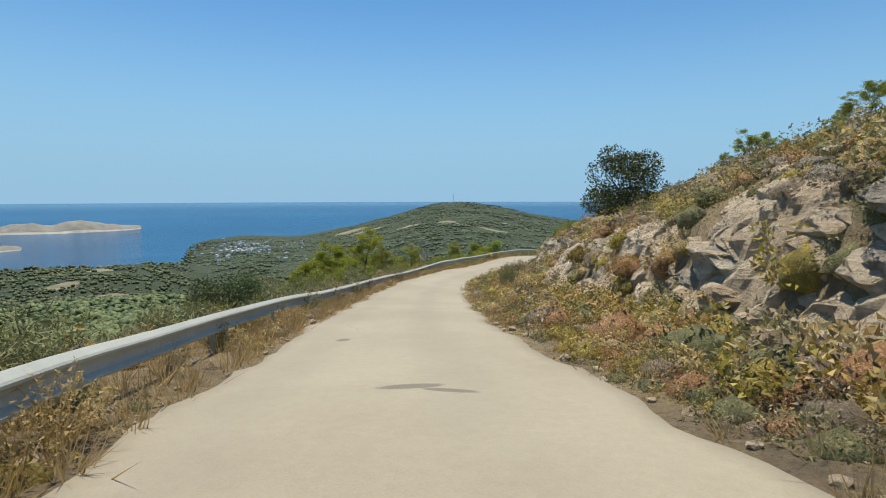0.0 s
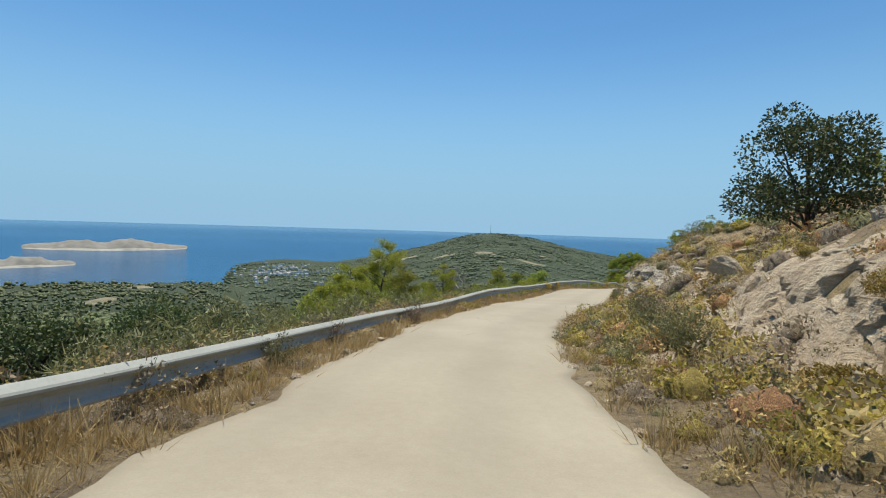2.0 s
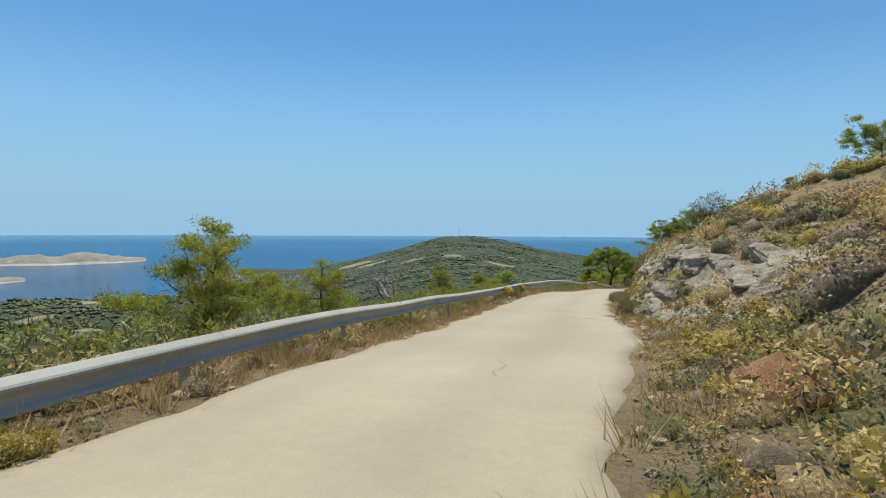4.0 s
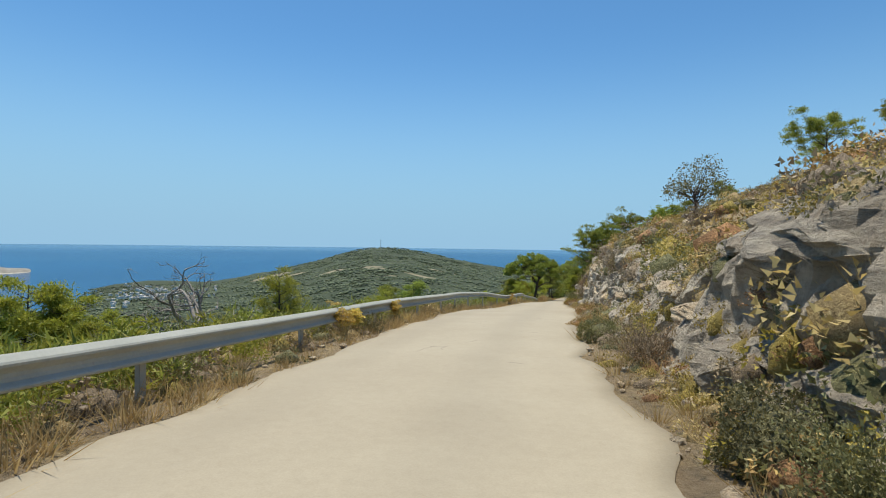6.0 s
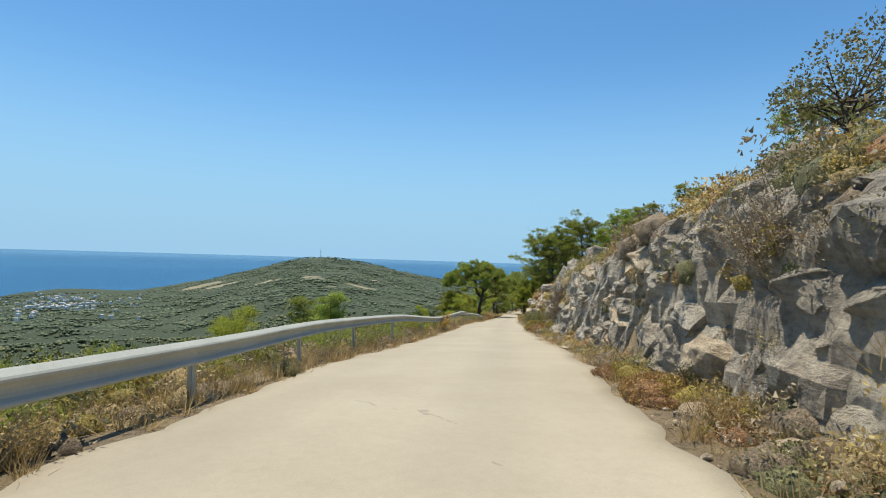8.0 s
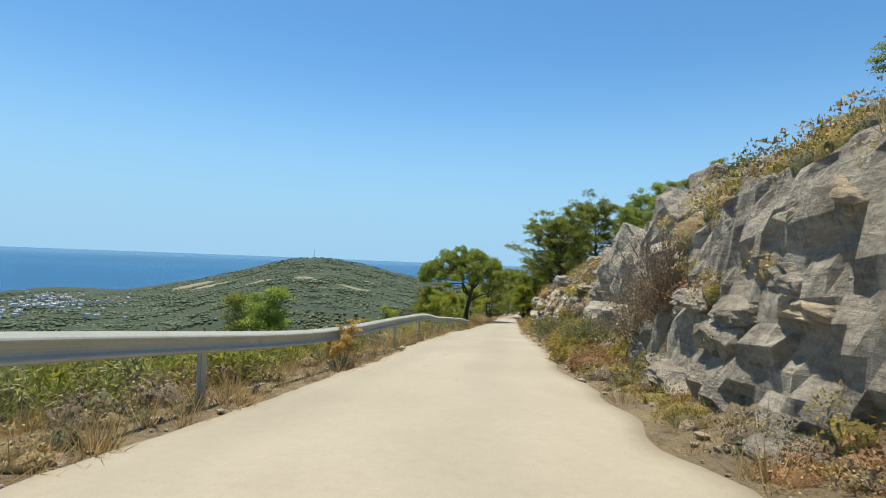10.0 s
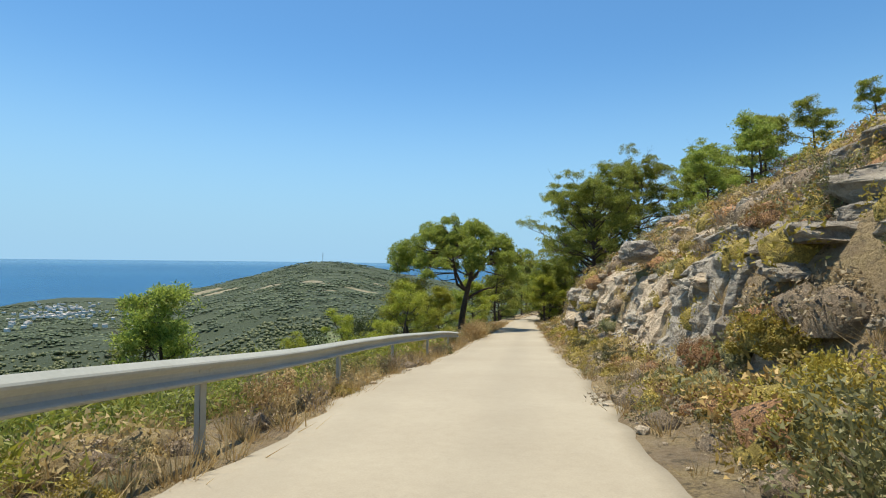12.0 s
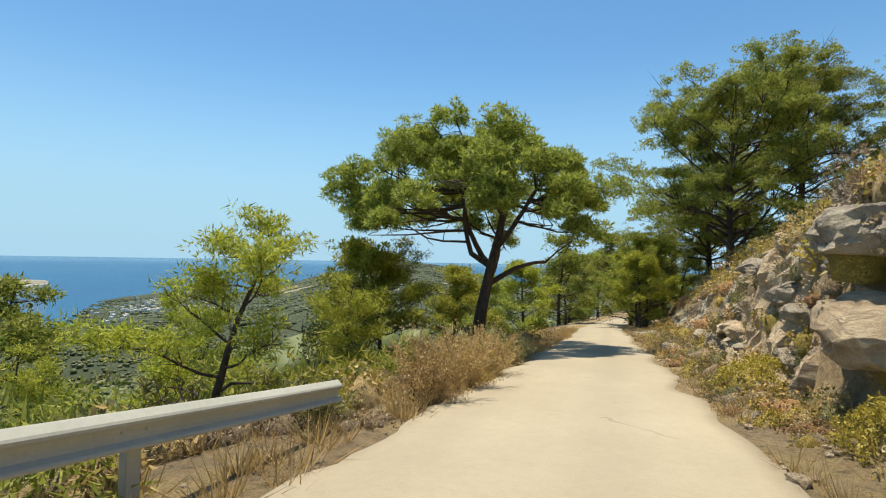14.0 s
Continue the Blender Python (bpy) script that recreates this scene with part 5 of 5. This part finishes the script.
def leafy_tree(seed, height, width, count=5200, leaf=0.15, material=M_OAK, trunk_r=0.14, low=0.25):
    """A broad evergreen: forked trunk, limbs, and a dense lumpy crown of single leaves."""
    r = np.random.default_rng(seed)
    tw, lw = Wood(), Wood()
    trunk = bend((0, 0, -0.3), (0.05, 0.0, 1), height * 0.5, r, 0.2, 0.05, 5)
    tw.add(trunk, [trunk_r * (1 - 0.1 * i) for i in range(6)], 8)
    pts, nor = [], []
    lobes = 22
    for i in range(lobes):
        a, e = i * 2.4 + r.uniform(-0.4, 0.4), r.uniform(-0.25, 1.0)
        c = np.array((math.cos(a) * width * 0.34 * (1 - 0.45 * max(e, 0)), math.sin(a) * width * 0.34 * (1 - 0.45 * max(e, 0)), height * (low + (0.9 - low) * (0.32 + 0.55 * e) + 0.02)))
        rad = width * r.uniform(0.14, 0.22)
        path = bend(trunk[3 + i % 3], c - trunk[3 + i % 3], np.linalg.norm(c - trunk[3 + i % 3]), r, 0.15, 0.0, 4)
        lw.add(path, [trunk_r * 0.4 * (1 - 0.2 * j) for j in range(5)], 5)
        d = unit_dirs(count // lobes, r, -0.8)
        pts.append(c + d * rad * r.uniform(0.55, 1.12, (len(d), 1)) * np.array((1, 1, 0.8)))
        nor.append(d)
    v = leaves(np.concatenate(pts), np.concatenate(nor), leaf, leaf * 0.32, r)
    return tw.mesh("trunk", M_BARK), lw.mesh("branching", M_BARK), soup("crown", v, 4, material)


def dead_tree(seed, height, width, material=M_BARKG):
    r = np.random.default_rng(seed)
    tw, lw = Wood(), Wood()
    trunk = bend((0, 0, -0.3), (0.1, 0.0, 1), height * 0.55, r, 0.3, 0.0, 6)
    tw.add(trunk, [0.19 * (1 - 0.09 * i) for i in range(7)], 7)

    def fork(p, d, ln, rad, depth):
        path = bend(p, d, ln, r, 0.55, 0.02, 5)
        lw.add(path, [rad * (1 - 0.13 * j) for j in range(6)], 5 if depth < 2 else 4)
        if depth < 4:
            for _ in range(3 if depth < 2 else 2):
                j = int(r.integers(2, 6))
                nd = (path[j] - path[j - 1]) / (np.linalg.norm(path[j] - path[j - 1]) + 1e-9) + r.normal(0, 0.7, 3)
                fork(path[j], nd, ln * r.uniform(0.5, 0.75), rad * 0.5, depth + 1)
    for i in range(7):
        a = i * 0.9 + r.uniform(-0.3, 0.3)
        fork(trunk[3 + i % 4], (math.cos(a), math.sin(a), r.uniform(0.2, 0.9)), width * r.uniform(0.3, 0.5), 0.14, 0)
    k_ = height / max(float(q[2]) for q in lw.v)
    tw.v, lw.v = [q * k_ for q in tw.v], [q * k_ for q in lw.v]
    return tw.mesh("trunk", material), lw.mesh("branching", material)


def umbrella_pine(seed, height, crown_w):
    """An old spreading pine: bare leaning trunk, forking limbs, and a flat dome of rounded needle pads."""
    r = np.random.default_rng(seed)
    tw, lw, cs = Wood(), Wood(), []
    trunk = bend((0, 0, -0.3), (0.03, 0.0, 1), height * 0.72, r, 0.14, 0.05, 9)
    tw.add(trunk, [0.25 * (1 - 0.62 * i / 9) + (0.08 if i == 0 else 0) for i in range(10)], 10)
    forks = []
    for i in range(7):
        a = i * 2.4 + r.uniform(-0.3, 0.3)
        k0 = 4 + i % 5
        path = bend(trunk[k0], (math.cos(a), math.sin(a), 0.75), crown_w * r.uniform(0.22, 0.32), r, 0.35, 0.04, 6)
        lw.add(path, [0.115 * (1 - 0.09 * j) for j in range(7)], 7)
        forks += [path[2], path[3], path[4], path[5], path[6]]
    forks = np.array(forks + [trunk[8], trunk[9]])
    pads = 96
    for i in range(pads):
        a = i * 2.39996 + r.uniform(-0.35, 0.35)
        u = math.sqrt((i + 0.5) / pads)
        rad = crown_w / 2 * u * r.uniform(0.82, 1.02)
        c = np.array((math.cos(a) * rad - 0.4, math.sin(a) * rad, height * (0.92 - 0.34 * u**2.0 + r.uniform(-0.15, 0.05))))
        s0 = forks[np.argmin(np.linalg.norm(forks - c, axis=1) + 0.6 * np.maximum(forks[:, 2] - c[2], 0))]
        ln = np.linalg.norm(c - s0)
        path = bend(s0, c - s0 - np.array((0, 0, 0.15 * ln)), ln * 0.95, r, 0.22, 0.06, 5)
        lw.add(path, [0.05 * (1 - 0.15 * j) for j in range(6)], 4)
        for _ in range(5):
            sub = bend(path[int(r.integers(2, 6))], r.normal(0, 1, 3) + np.array((0, 0, 0.2)), r.uniform(0.4, 0.9), r, 0.4, 0.0, 3)
            lw.add(sub, [0.018, 0.014, 0.010, 0.004], 3)
        n_ = 50
        d = unit_dirs(n_, r, -0.35)
        cs.append(c + d * r.uniform(0.45, 1.0, (n_, 1)) * np.array((0.72, 0.72, 0.62)) * r.uniform(0.6, 1.15))
    v = needle_clumps(np.concatenate(cs), r, 30, 0.17, 0.15, 0.020, 0.6)
    k_ = height / v[:, 2].max()
    tw.v, lw.v = [q * k_ for q in tw.v], [q * k_ for q in lw.v]
    return tw.mesh("trunk", M_BARK), lw.mesh("branching", M_BARK), soup("crown", v * k_, 3, M_PINE)


# the spreading pine by the end of the barrier
umbrella = umbrella_pine(311, 8.1, 9.6)
plant_tree("pine_tree", umbrella, 24.3, 90.0, gz(24.3, 90.0) + 0.1, "spreading umbrella-shaped pine with dark bare trunk by the road", turn=0.6)
plant_tree("pine_tree", pine(302, 5.2, 6.5, 0.30, (-0.25, 0.1), 15, 520, M_PINE, 0.12, True, None, 0.27, 0.015, 44, 0.5), 20.8, 92.2, gz(20.8, 92.2), "thin leaning pine with sparse lower branches", turn=2.0)
# big pines above the road
plant_tree("pine_tree", pine(303, 11.4, 16.0, 0.14, (-0.06, -0.03), 40, 4700, M_PINE, 0.30, True, None, 0.34, 0.032, 34, 0.85), 38.6, 98.6, gz(38.6, 98.6), "tall broad pine with tiered branches on the bank")
broad_pine = pine(304, 11.0, 14.0, 0.20, (0.05, 0.0), 34, 3600, M_PINE, 0.28, True, None, 0.34, 0.032, 32, 0.85)
plant_tree("pine_tree", broad_pine, 44.5, 101.5, gz(44.5, 101.5), "tall broad pine with tiered branches on the bank", turn=1.0)
for x, y, sc, turn in ((36.4, 103.8, 0.62, 2.4), (41.2, 105.0, 0.8, 4.0), (48.5, 96.5, 0.7, 5.2)):
    plant_tree("pine_tree", broad_pine, x, y, gz(x, y), "broad pine with tiered branches on the bank", turn=turn, scale=sc)
# wind-bent pines on the upper slope
small_a = pine(305, 6.4, 8.4, 0.45, (-0.2, 0.05), 14, 900, M_PINE, 0.15, True, None, 0.36, 0.040, 20, 0.7)
small_b = pine(306, 5.0, 5.0, 0.2, (0.05, 0.05), 14, 480, M_PINE, 0.12, False, None, 0.36, 0.034, 20, 0.6)
small_d = pine(308, 6.0, 5.0, 0.06, (0.0, 0.05), 20, 700, M_PINEY, 0.12, False, None, 0.36, 0.034, 22, 0.6)
small_c = pine(307, 6.8, 5.2, 0.08, (0.0, 0.05), 20, 640, M_PINE, 0.13, False, None, 0.38, 0.038, 20, 0.6)
for me_set, x, y, sc, turn in ((small_a, 54.5, 67.8, 1.4, 0.0), (small_a, 68.3, 60.4, 1.2, 2.0), (small_b, 20.0, 8.8, 0.45, 0.4), (small_a, 84.0, 88.0, 1.1, 1.0), (small_b, 71.0, 90.0, 0.9, 3.0), (small_b, 60.0, 55.0, 0.8, 1.3),
                               (small_c, 42.7, 84.9, 0.75, 0.2), (small_c, 60.3, 96.9, 0.9, 0.9), (small_c, 40.2, 86.0, 0.6, 2.2), (small_c, 55.0, 86.8, 0.55, 1.2), (small_c, 46.5, 88.5, 0.8, 2.9), (small_c, 50.0, 92.0, 0.9, 3.9), (small_c, 44.0, 93.0, 0.8, 5.0)):
    plant_tree("pine_tree", me_set, x, y, gz(x, y), "small wind-bent pine on the upper slope", turn=turn, scale=sc, group="pines on the slope")
# pines that close the road's far end
for me_set, x, y, sc, turn in ((small_c, 33.6, 113, 1.1, 0), (small_d, 29.5, 107, 0.9, 1), (small_b, 36.5, 121, 1.2, 2), (small_c, 41.5, 112, 0.9, 3), (small_c, 44.5, 122, 1.1, 4),
                               (small_c, 39.5, 130, 1.2, 5), (small_b, 49.0, 129, 1.4, 6), (small_c, 46.5, 140, 1.3, 0.5), (small_c, 53.5, 138, 1.4, 1.5), (small_c, 57.0, 146, 1.3, 2.5),
                               (small_b, 25.5, 101, 0.9, 3.5), (small_d, 36.0, 104.0, 0.85, 1.1), (small_c, 37.5, 108.5, 1.0, 2.1), (small_d, 34.6, 100.5, 0.75, 0.7), (small_d, 24.0, 97.5, 0.75, 0.2), (small_d, 20.5, 89.0, 0.8, 0.9), (small_b, 39.8, 106, 0.8, 4.4), (small_c, 51.0, 150, 1.5, 0.1), (small_c, 62.0, 141, 1.4, 0.3), (small_d, 27.0, 116, 0.9, 2.6)):
    plant_tree("pine_tree", me_set, x, y, gz(x, y), "bushy green pine beside the road", turn=turn, scale=sc, group="pines along the road")
# evergreen oak on the first bank, and a wind-swept one further on
plant_tree("evergreen_oak", leafy_tree(320, 7.4, 5.2, 11000, 0.15, M_OAK, 0.16, 0.22), 9.0, 0.0, gz(9.0, 0.0) - 0.9, "dark dense evergreen oak standing on the bank")
plant_tree("wild_pear", leafy_tree(321, 3.0, 3.0, 3200, 0.09, M_HEATH, 0.08, 0.12), 16.2, 32.2, gz(16.2, 32.2), "wind-swept small tree with sparse grey-green leaves")
# dead tree and young pines below the barrier
plant_tree("dead_tree", dead_tree(330, -1.8 - gz(-8.0, 34.2), 6.4), -8.0, 34.2, gz(-8.0, 34.2), "bare bleached dead tree below the road")
young_a = pine(340, 3.6, 2.6, 0.12, (0, 0), 16, 420, M_PINEY, 0.07, False, None, 0.24, 0.014, 22, 0.35)
young_b = pine(341, 4.6, 3.8, 0.10, (0.05, 0), 18, 620, M_PINEY, 0.09, False, None, 0.26, 0.015, 22, 0.4)
for me_set, x, y, sc, turn in ((young_b, 19.0, 80.5, 0.82, 0.0), (young_a, 20.9, 83.0, 0.7, 1.0), (young_b, 16.6, 86.5, 0.75, 2.0), (young_a, 13.8, 84.0, 0.8, 3.0), (small_c, 5.0, 91.5, 1.35, 4.0), (small_c, 1.4, 99.1, 1.5, 1.0),
                               (young_b, -13.5, 27.0, 1.3, 1.5), (young_b, -10.0, 35.0, 0.9, 2.5), (young_b, -15.5, 31.0, 1.2, 4.5),
                               (young_b, -11.0, 12.5, 1.2, 0.2), (young_a, -8.5, 10.0, 1.0, 1.2), (young_a, -6.5, 15.0, 0.9, 2.2), (young_a, -3.0, 33.0, 0.9, 3.2), (young_a, 1.5, 46.0, 0.9, 4.2), (young_b, 0.0, 52.0, 1.0, 5.2)):
    plant_tree("young_pine", me_set, x, y, gz(x, y), "bright green young pine below the barrier", "tree", turn, sc, "young pines")
tall_young = pine(342, 10.0, 7.5, 0.10, (0.02, 0), 30, 1300, M_PINEY, 0.14, False, None, 0.42, 0.036, 22, 0.7)
for x, y, top, turn in ((-24.7, 47.9, -3.7, 0.0), (-28.0, 46.0, -6.7, 1.0), (-20.5, 47.5, -5.2, 2.0), (-16.5, 44.5, -6.2, 3.0), (-13.0, 40.6, -6.0, 4.0), (-22.5, 42.0, -6.6, 5.0), (-6.0, 42.5, -5.4, 0.6), (-18.0, 39.5, -7.0, 1.6), (-10.0, 39.0, -6.4, 2.6)):
    plant_tree("young_pine", tall_young, x, y, gz(x, y), "bright green bushy pine on the slope below the barrier", "tree", turn, (top - gz(x, y)) / 10.0, "pines below the barrier")
bush_tree = leafy_tree(350, 4.2, 5.0, 5200, 0.17, M_OAK, 0.12, 0.05)
for x, y, sc, turn in ((-13.0, -11.0, 0.62, 0), (-14.5, -5.0, 0.62, 2), (-10.0, 52.0, 0.9, 1), (4.0, 66.0, 0.9, 3), (8.5, 74.0, 0.8, 0.7), (14.0, 95.0, 0.9, 1.8), (18.5, 99.0, 0.9, 2.9), (-25.0, 13.8, 1.25, 0.4), (-21.5, 12.0, 0.9, 1.4)):
    plant_tree("evergreen_oak", bush_tree, x, y, gz(x, y) - 0.2, "broad dark evergreen oak below the road", turn=turn, scale=sc, group="oaks below the road")

# ---- woods on the slopes and hills, uncounted ----
r = np.random.default_rng(55)
n_far = 56000
b = np.radians(r.uniform(-62, 16, n_far))
d = np.where(r.random(n_far) < 0.55, np.exp(r.uniform(math.log(48), math.log(2250), n_far)), r.uniform(780, 2250, n_far))
wx, wy = 5 + d * np.sin(b), 20 + d * np.cos(b)
wyc = np.clip(wy, -120, 230)
keep = ((left_x(wyc) - wx > 14) | (d > 420)) & (d < crest_d(np.degrees(b)) * 1.01)
dens = fbm(wx / 120, wy / 120, 3) + 0.6 * fbm(wx / 25, wy / 25, 2)
keep &= dens > -0.55 + 0.40 * r.random(n_far)
for ex, ey, rx_, ry_, turn in BARE:
    c, s = math.cos(radians(turn)), math.sin(radians(turn))
    ux, uy = ((wx - ex) * c + (wy - ey) * s) / rx_, (-(wx - ex) * s + (wy - ey) * c) / ry_
    keep &= (ux**2 + uy**2) > 1.0
wx, wy, d = wx[keep], wy[keep], d[keep]
size = np.clip(d * 0.0034, 1.3, 4.4) * r.uniform(0.6, 1.35, len(d))
wz = ground_z(wx, wy)
near = d < 700
bm = bmesh.new()
bmesh.ops.create_icosphere(bm, subdivisions=2, radius=1.0)
lump_v = np.array([v.co[:] for v in bm.verts])
lump_f = np.array([[v.index for v in f.verts] for f in bm.faces])
bm.free()


def lumps(shape, faces, pick, squash, lift, low, high):
    """Crowns of closed woods: one uneven lump a tree."""
    m_ = int(pick.sum())
    jit = r.uniform(low, high, (m_, len(shape), 1))
    v = shape[None] * jit * size[pick][:, None, None] * np.array((1, 1, squash)) * r.uniform(0.8, 1.25, (m_, 1, 1)) + np.stack([wx, wy, wz + size * lift], -1)[pick][:, None, :]
    return v.reshape(-1, 3), (faces[None] + (np.arange(m_) * len(shape))[:, None, None]).reshape(-1, 3)


close = d < 260
nv, nf = lumps(lump_v, lump_f, close, 0.85, 0.5, 0.55, 1.25)
tagged(new("woodland", mesh_of("woodland", nv, nf, M_WOOD, True)), "evergreen oak and pine woods on the valley slopes", "woods", kind="stuff")
bm = bmesh.new()
bmesh.ops.create_icosphere(bm, subdivisions=1, radius=1.0)
ico_v = np.array([v.co[:] for v in bm.verts])
ico_f = np.array([[v.index for v in f.verts] for f in bm.faces])
bm.free()
mv, mf = lumps(ico_v, ico_f, near & ~close, 0.8, 0.4, 0.6, 1.25)
tagged(new("valley_woodland", mesh_of("valley_woodland", mv, mf, M_WOOD, True)), "evergreen woods in the valley below the road", "woods", kind="stuff")
fv, ff = lumps(ico_v, ico_f, ~near, 0.34, 0.04, 0.7, 1.25)
tagged(new("far_woodland", mesh_of("far_woodland", fv, ff, M_FARWOOD, True)), "dense dark green woods on the far hills", "woods", kind="stuff")

# ---- far village and mast ----
bm = bmesh.new()
box_bm(bm, (-5, -4, -3), (5, 4, 5))
wall_me = from_bm("wall", bm, M_WALL)
bm = bmesh.new()
box_bm(bm, (-5.3, -4.3, 5.004), (5.3, 4.3, 5.5))
roof_me = from_bm("roof", bm, M_ROOF)
house = new("house")
part_of("wall", wall_me, house)
part_of("roof", roof_me, house)
tagged(house, "small whitewashed house of a far village", "house", "houses of the far village")
rv_ = np.random.default_rng(8)
first = True
for i in range(150):
    bb, dd = rv_.uniform(-28.3, -17.5), rv_.uniform(1150, 2100)
    if i % 3:
        bb, dd = rv_.normal(-25, 1.6), rv_.normal(1750, 160)
    x, y = 5 + dd * math.sin(radians(bb)), 20 + dd * math.cos(radians(bb))
    m = Matrix.Translation((x, y, gz(x, y) + 4)) @ Matrix.Rotation(rv_.uniform(0, 3.14), 4, "Z") @ Matrix.Diagonal((*(rv_.uniform(0.5, 1.0, 2)), rv_.uniform(0.5, 0.9), 1))
    if first:
        house.matrix_basis = m
        first = False
    else:
        c = copy_thing(house, m)
        c.matrix_basis = m
mast = new("radio_mast")
mw = Wood()
mw.add([np.array((0, 0, -2.0)), np.array((0, 0, 14.0)), np.array((0, 0, 34.0))], [1.0, 0.8, 0.4], 6)
part_of("pole", mw.mesh("pole", M_STEEL), mast)
for k_ in range(3):
    bm = bmesh.new()
    box_bm(bm, (-1.6, -0.3, 16 + 6 * k_), (1.6, 0.3, 17 + 6 * k_))
    part_of("crossbar", from_bm("crossbar", bm, M_STEEL), mast)
mx, my = 5 + 2195 * math.sin(radians(-1.8)), 20 + 2195 * math.cos(radians(-1.8))
mast.location = (mx, my, gz(mx, my))
tagged(mast, "thin radio mast on the wooded summit", "mast")


# ---- dried yellow umbels by the barrier ----
def umbel_plant(seed, height):
    r = np.random.default_rng(seed)
    st, pts, nor = Wood(), [], []
    for i in range(5):
        a = r.uniform(0, 6.28)
        path = bend((r.normal(0, 0.03), r.normal(0, 0.03), -0.05), (math.cos(a) * 0.25, math.sin(a) * 0.25, 1), height * r.uniform(0.6, 1.0), r, 0.12, 0.03, 5)
        st.add(path, [0.009, 0.008, 0.007, 0.006, 0.005, 0.003], 4)
        for j in (3, 4, 5):
            for _ in range(3):
                d_ = np.array((r.normal(0, 1), r.normal(0, 1), 0.9))
                sub = bend(path[j], d_, height * r.uniform(0.10, 0.20), r, 0.2, 0.05, 2)
                st.add(sub, [0.004, 0.003, 0.002], 3)
                q = unit_dirs(46, r, 0.0)
                pts.append(sub[2] + q * 0.055 * np.array((1, 1, 0.4)))
                nor.append(q)
    return st.mesh("stem", M_STRAW), soup("flower_head", leaves(np.concatenate(pts), np.concatenate(nor), 0.035, 0.012, r), 4, M_YELLOW)


for k_, (y, off, h) in enumerate(((20.0, -0.25, 0.75), (20.6, -0.3, 0.6), (48.6, -0.3, 0.95), (48.2, -0.2, 0.6), (23.4, -0.5, 0.7))):
    x = float(rail_x(y)) + 0.25 + off * 0.2
    plant_tree("dried_umbel", umbel_plant(400 + k_, h), x, y, gz(x, y), "tall dried yellow-flowered weed against the barrier", "plant", 0.0, 1.0, "yellow weeds")

# ---- loose stones along the road's edge ----
bm = bmesh.new()
bmesh.ops.create_icosphere(bm, subdivisions=1, radius=1.0)
sv_ = np.array([v.co[:] for v in bm.verts])
bm.free()
r = np.random.default_rng(66)
allv = []
for i in range(900):
    y = r.uniform(-33, 95)
    x = float(right_x(y)) + 0.02 + abs(r.normal(0, 0.5)) if r.random() < 0.7 else float(left_x(y)) - abs(r.normal(0, 0.35))
    s = 0.02 + 0.09 * r.random() ** 3
    allv.append(sv_ * r.uniform(0.6, 1.2, (len(sv_), 1)) * s * np.array((1, 1, 0.6)) + (x, y, gz(x, y) + s * 0.3))
gf = (ico_f[None] + (np.arange(len(allv)) * len(ico_v))[:, None, None]).reshape(-1, 3)
tagged(new("gravel", mesh_of("gravel", np.concatenate(allv), gf, M_ROCKW)), "loose pale stones along the road edges", "gravel", kind="stuff")
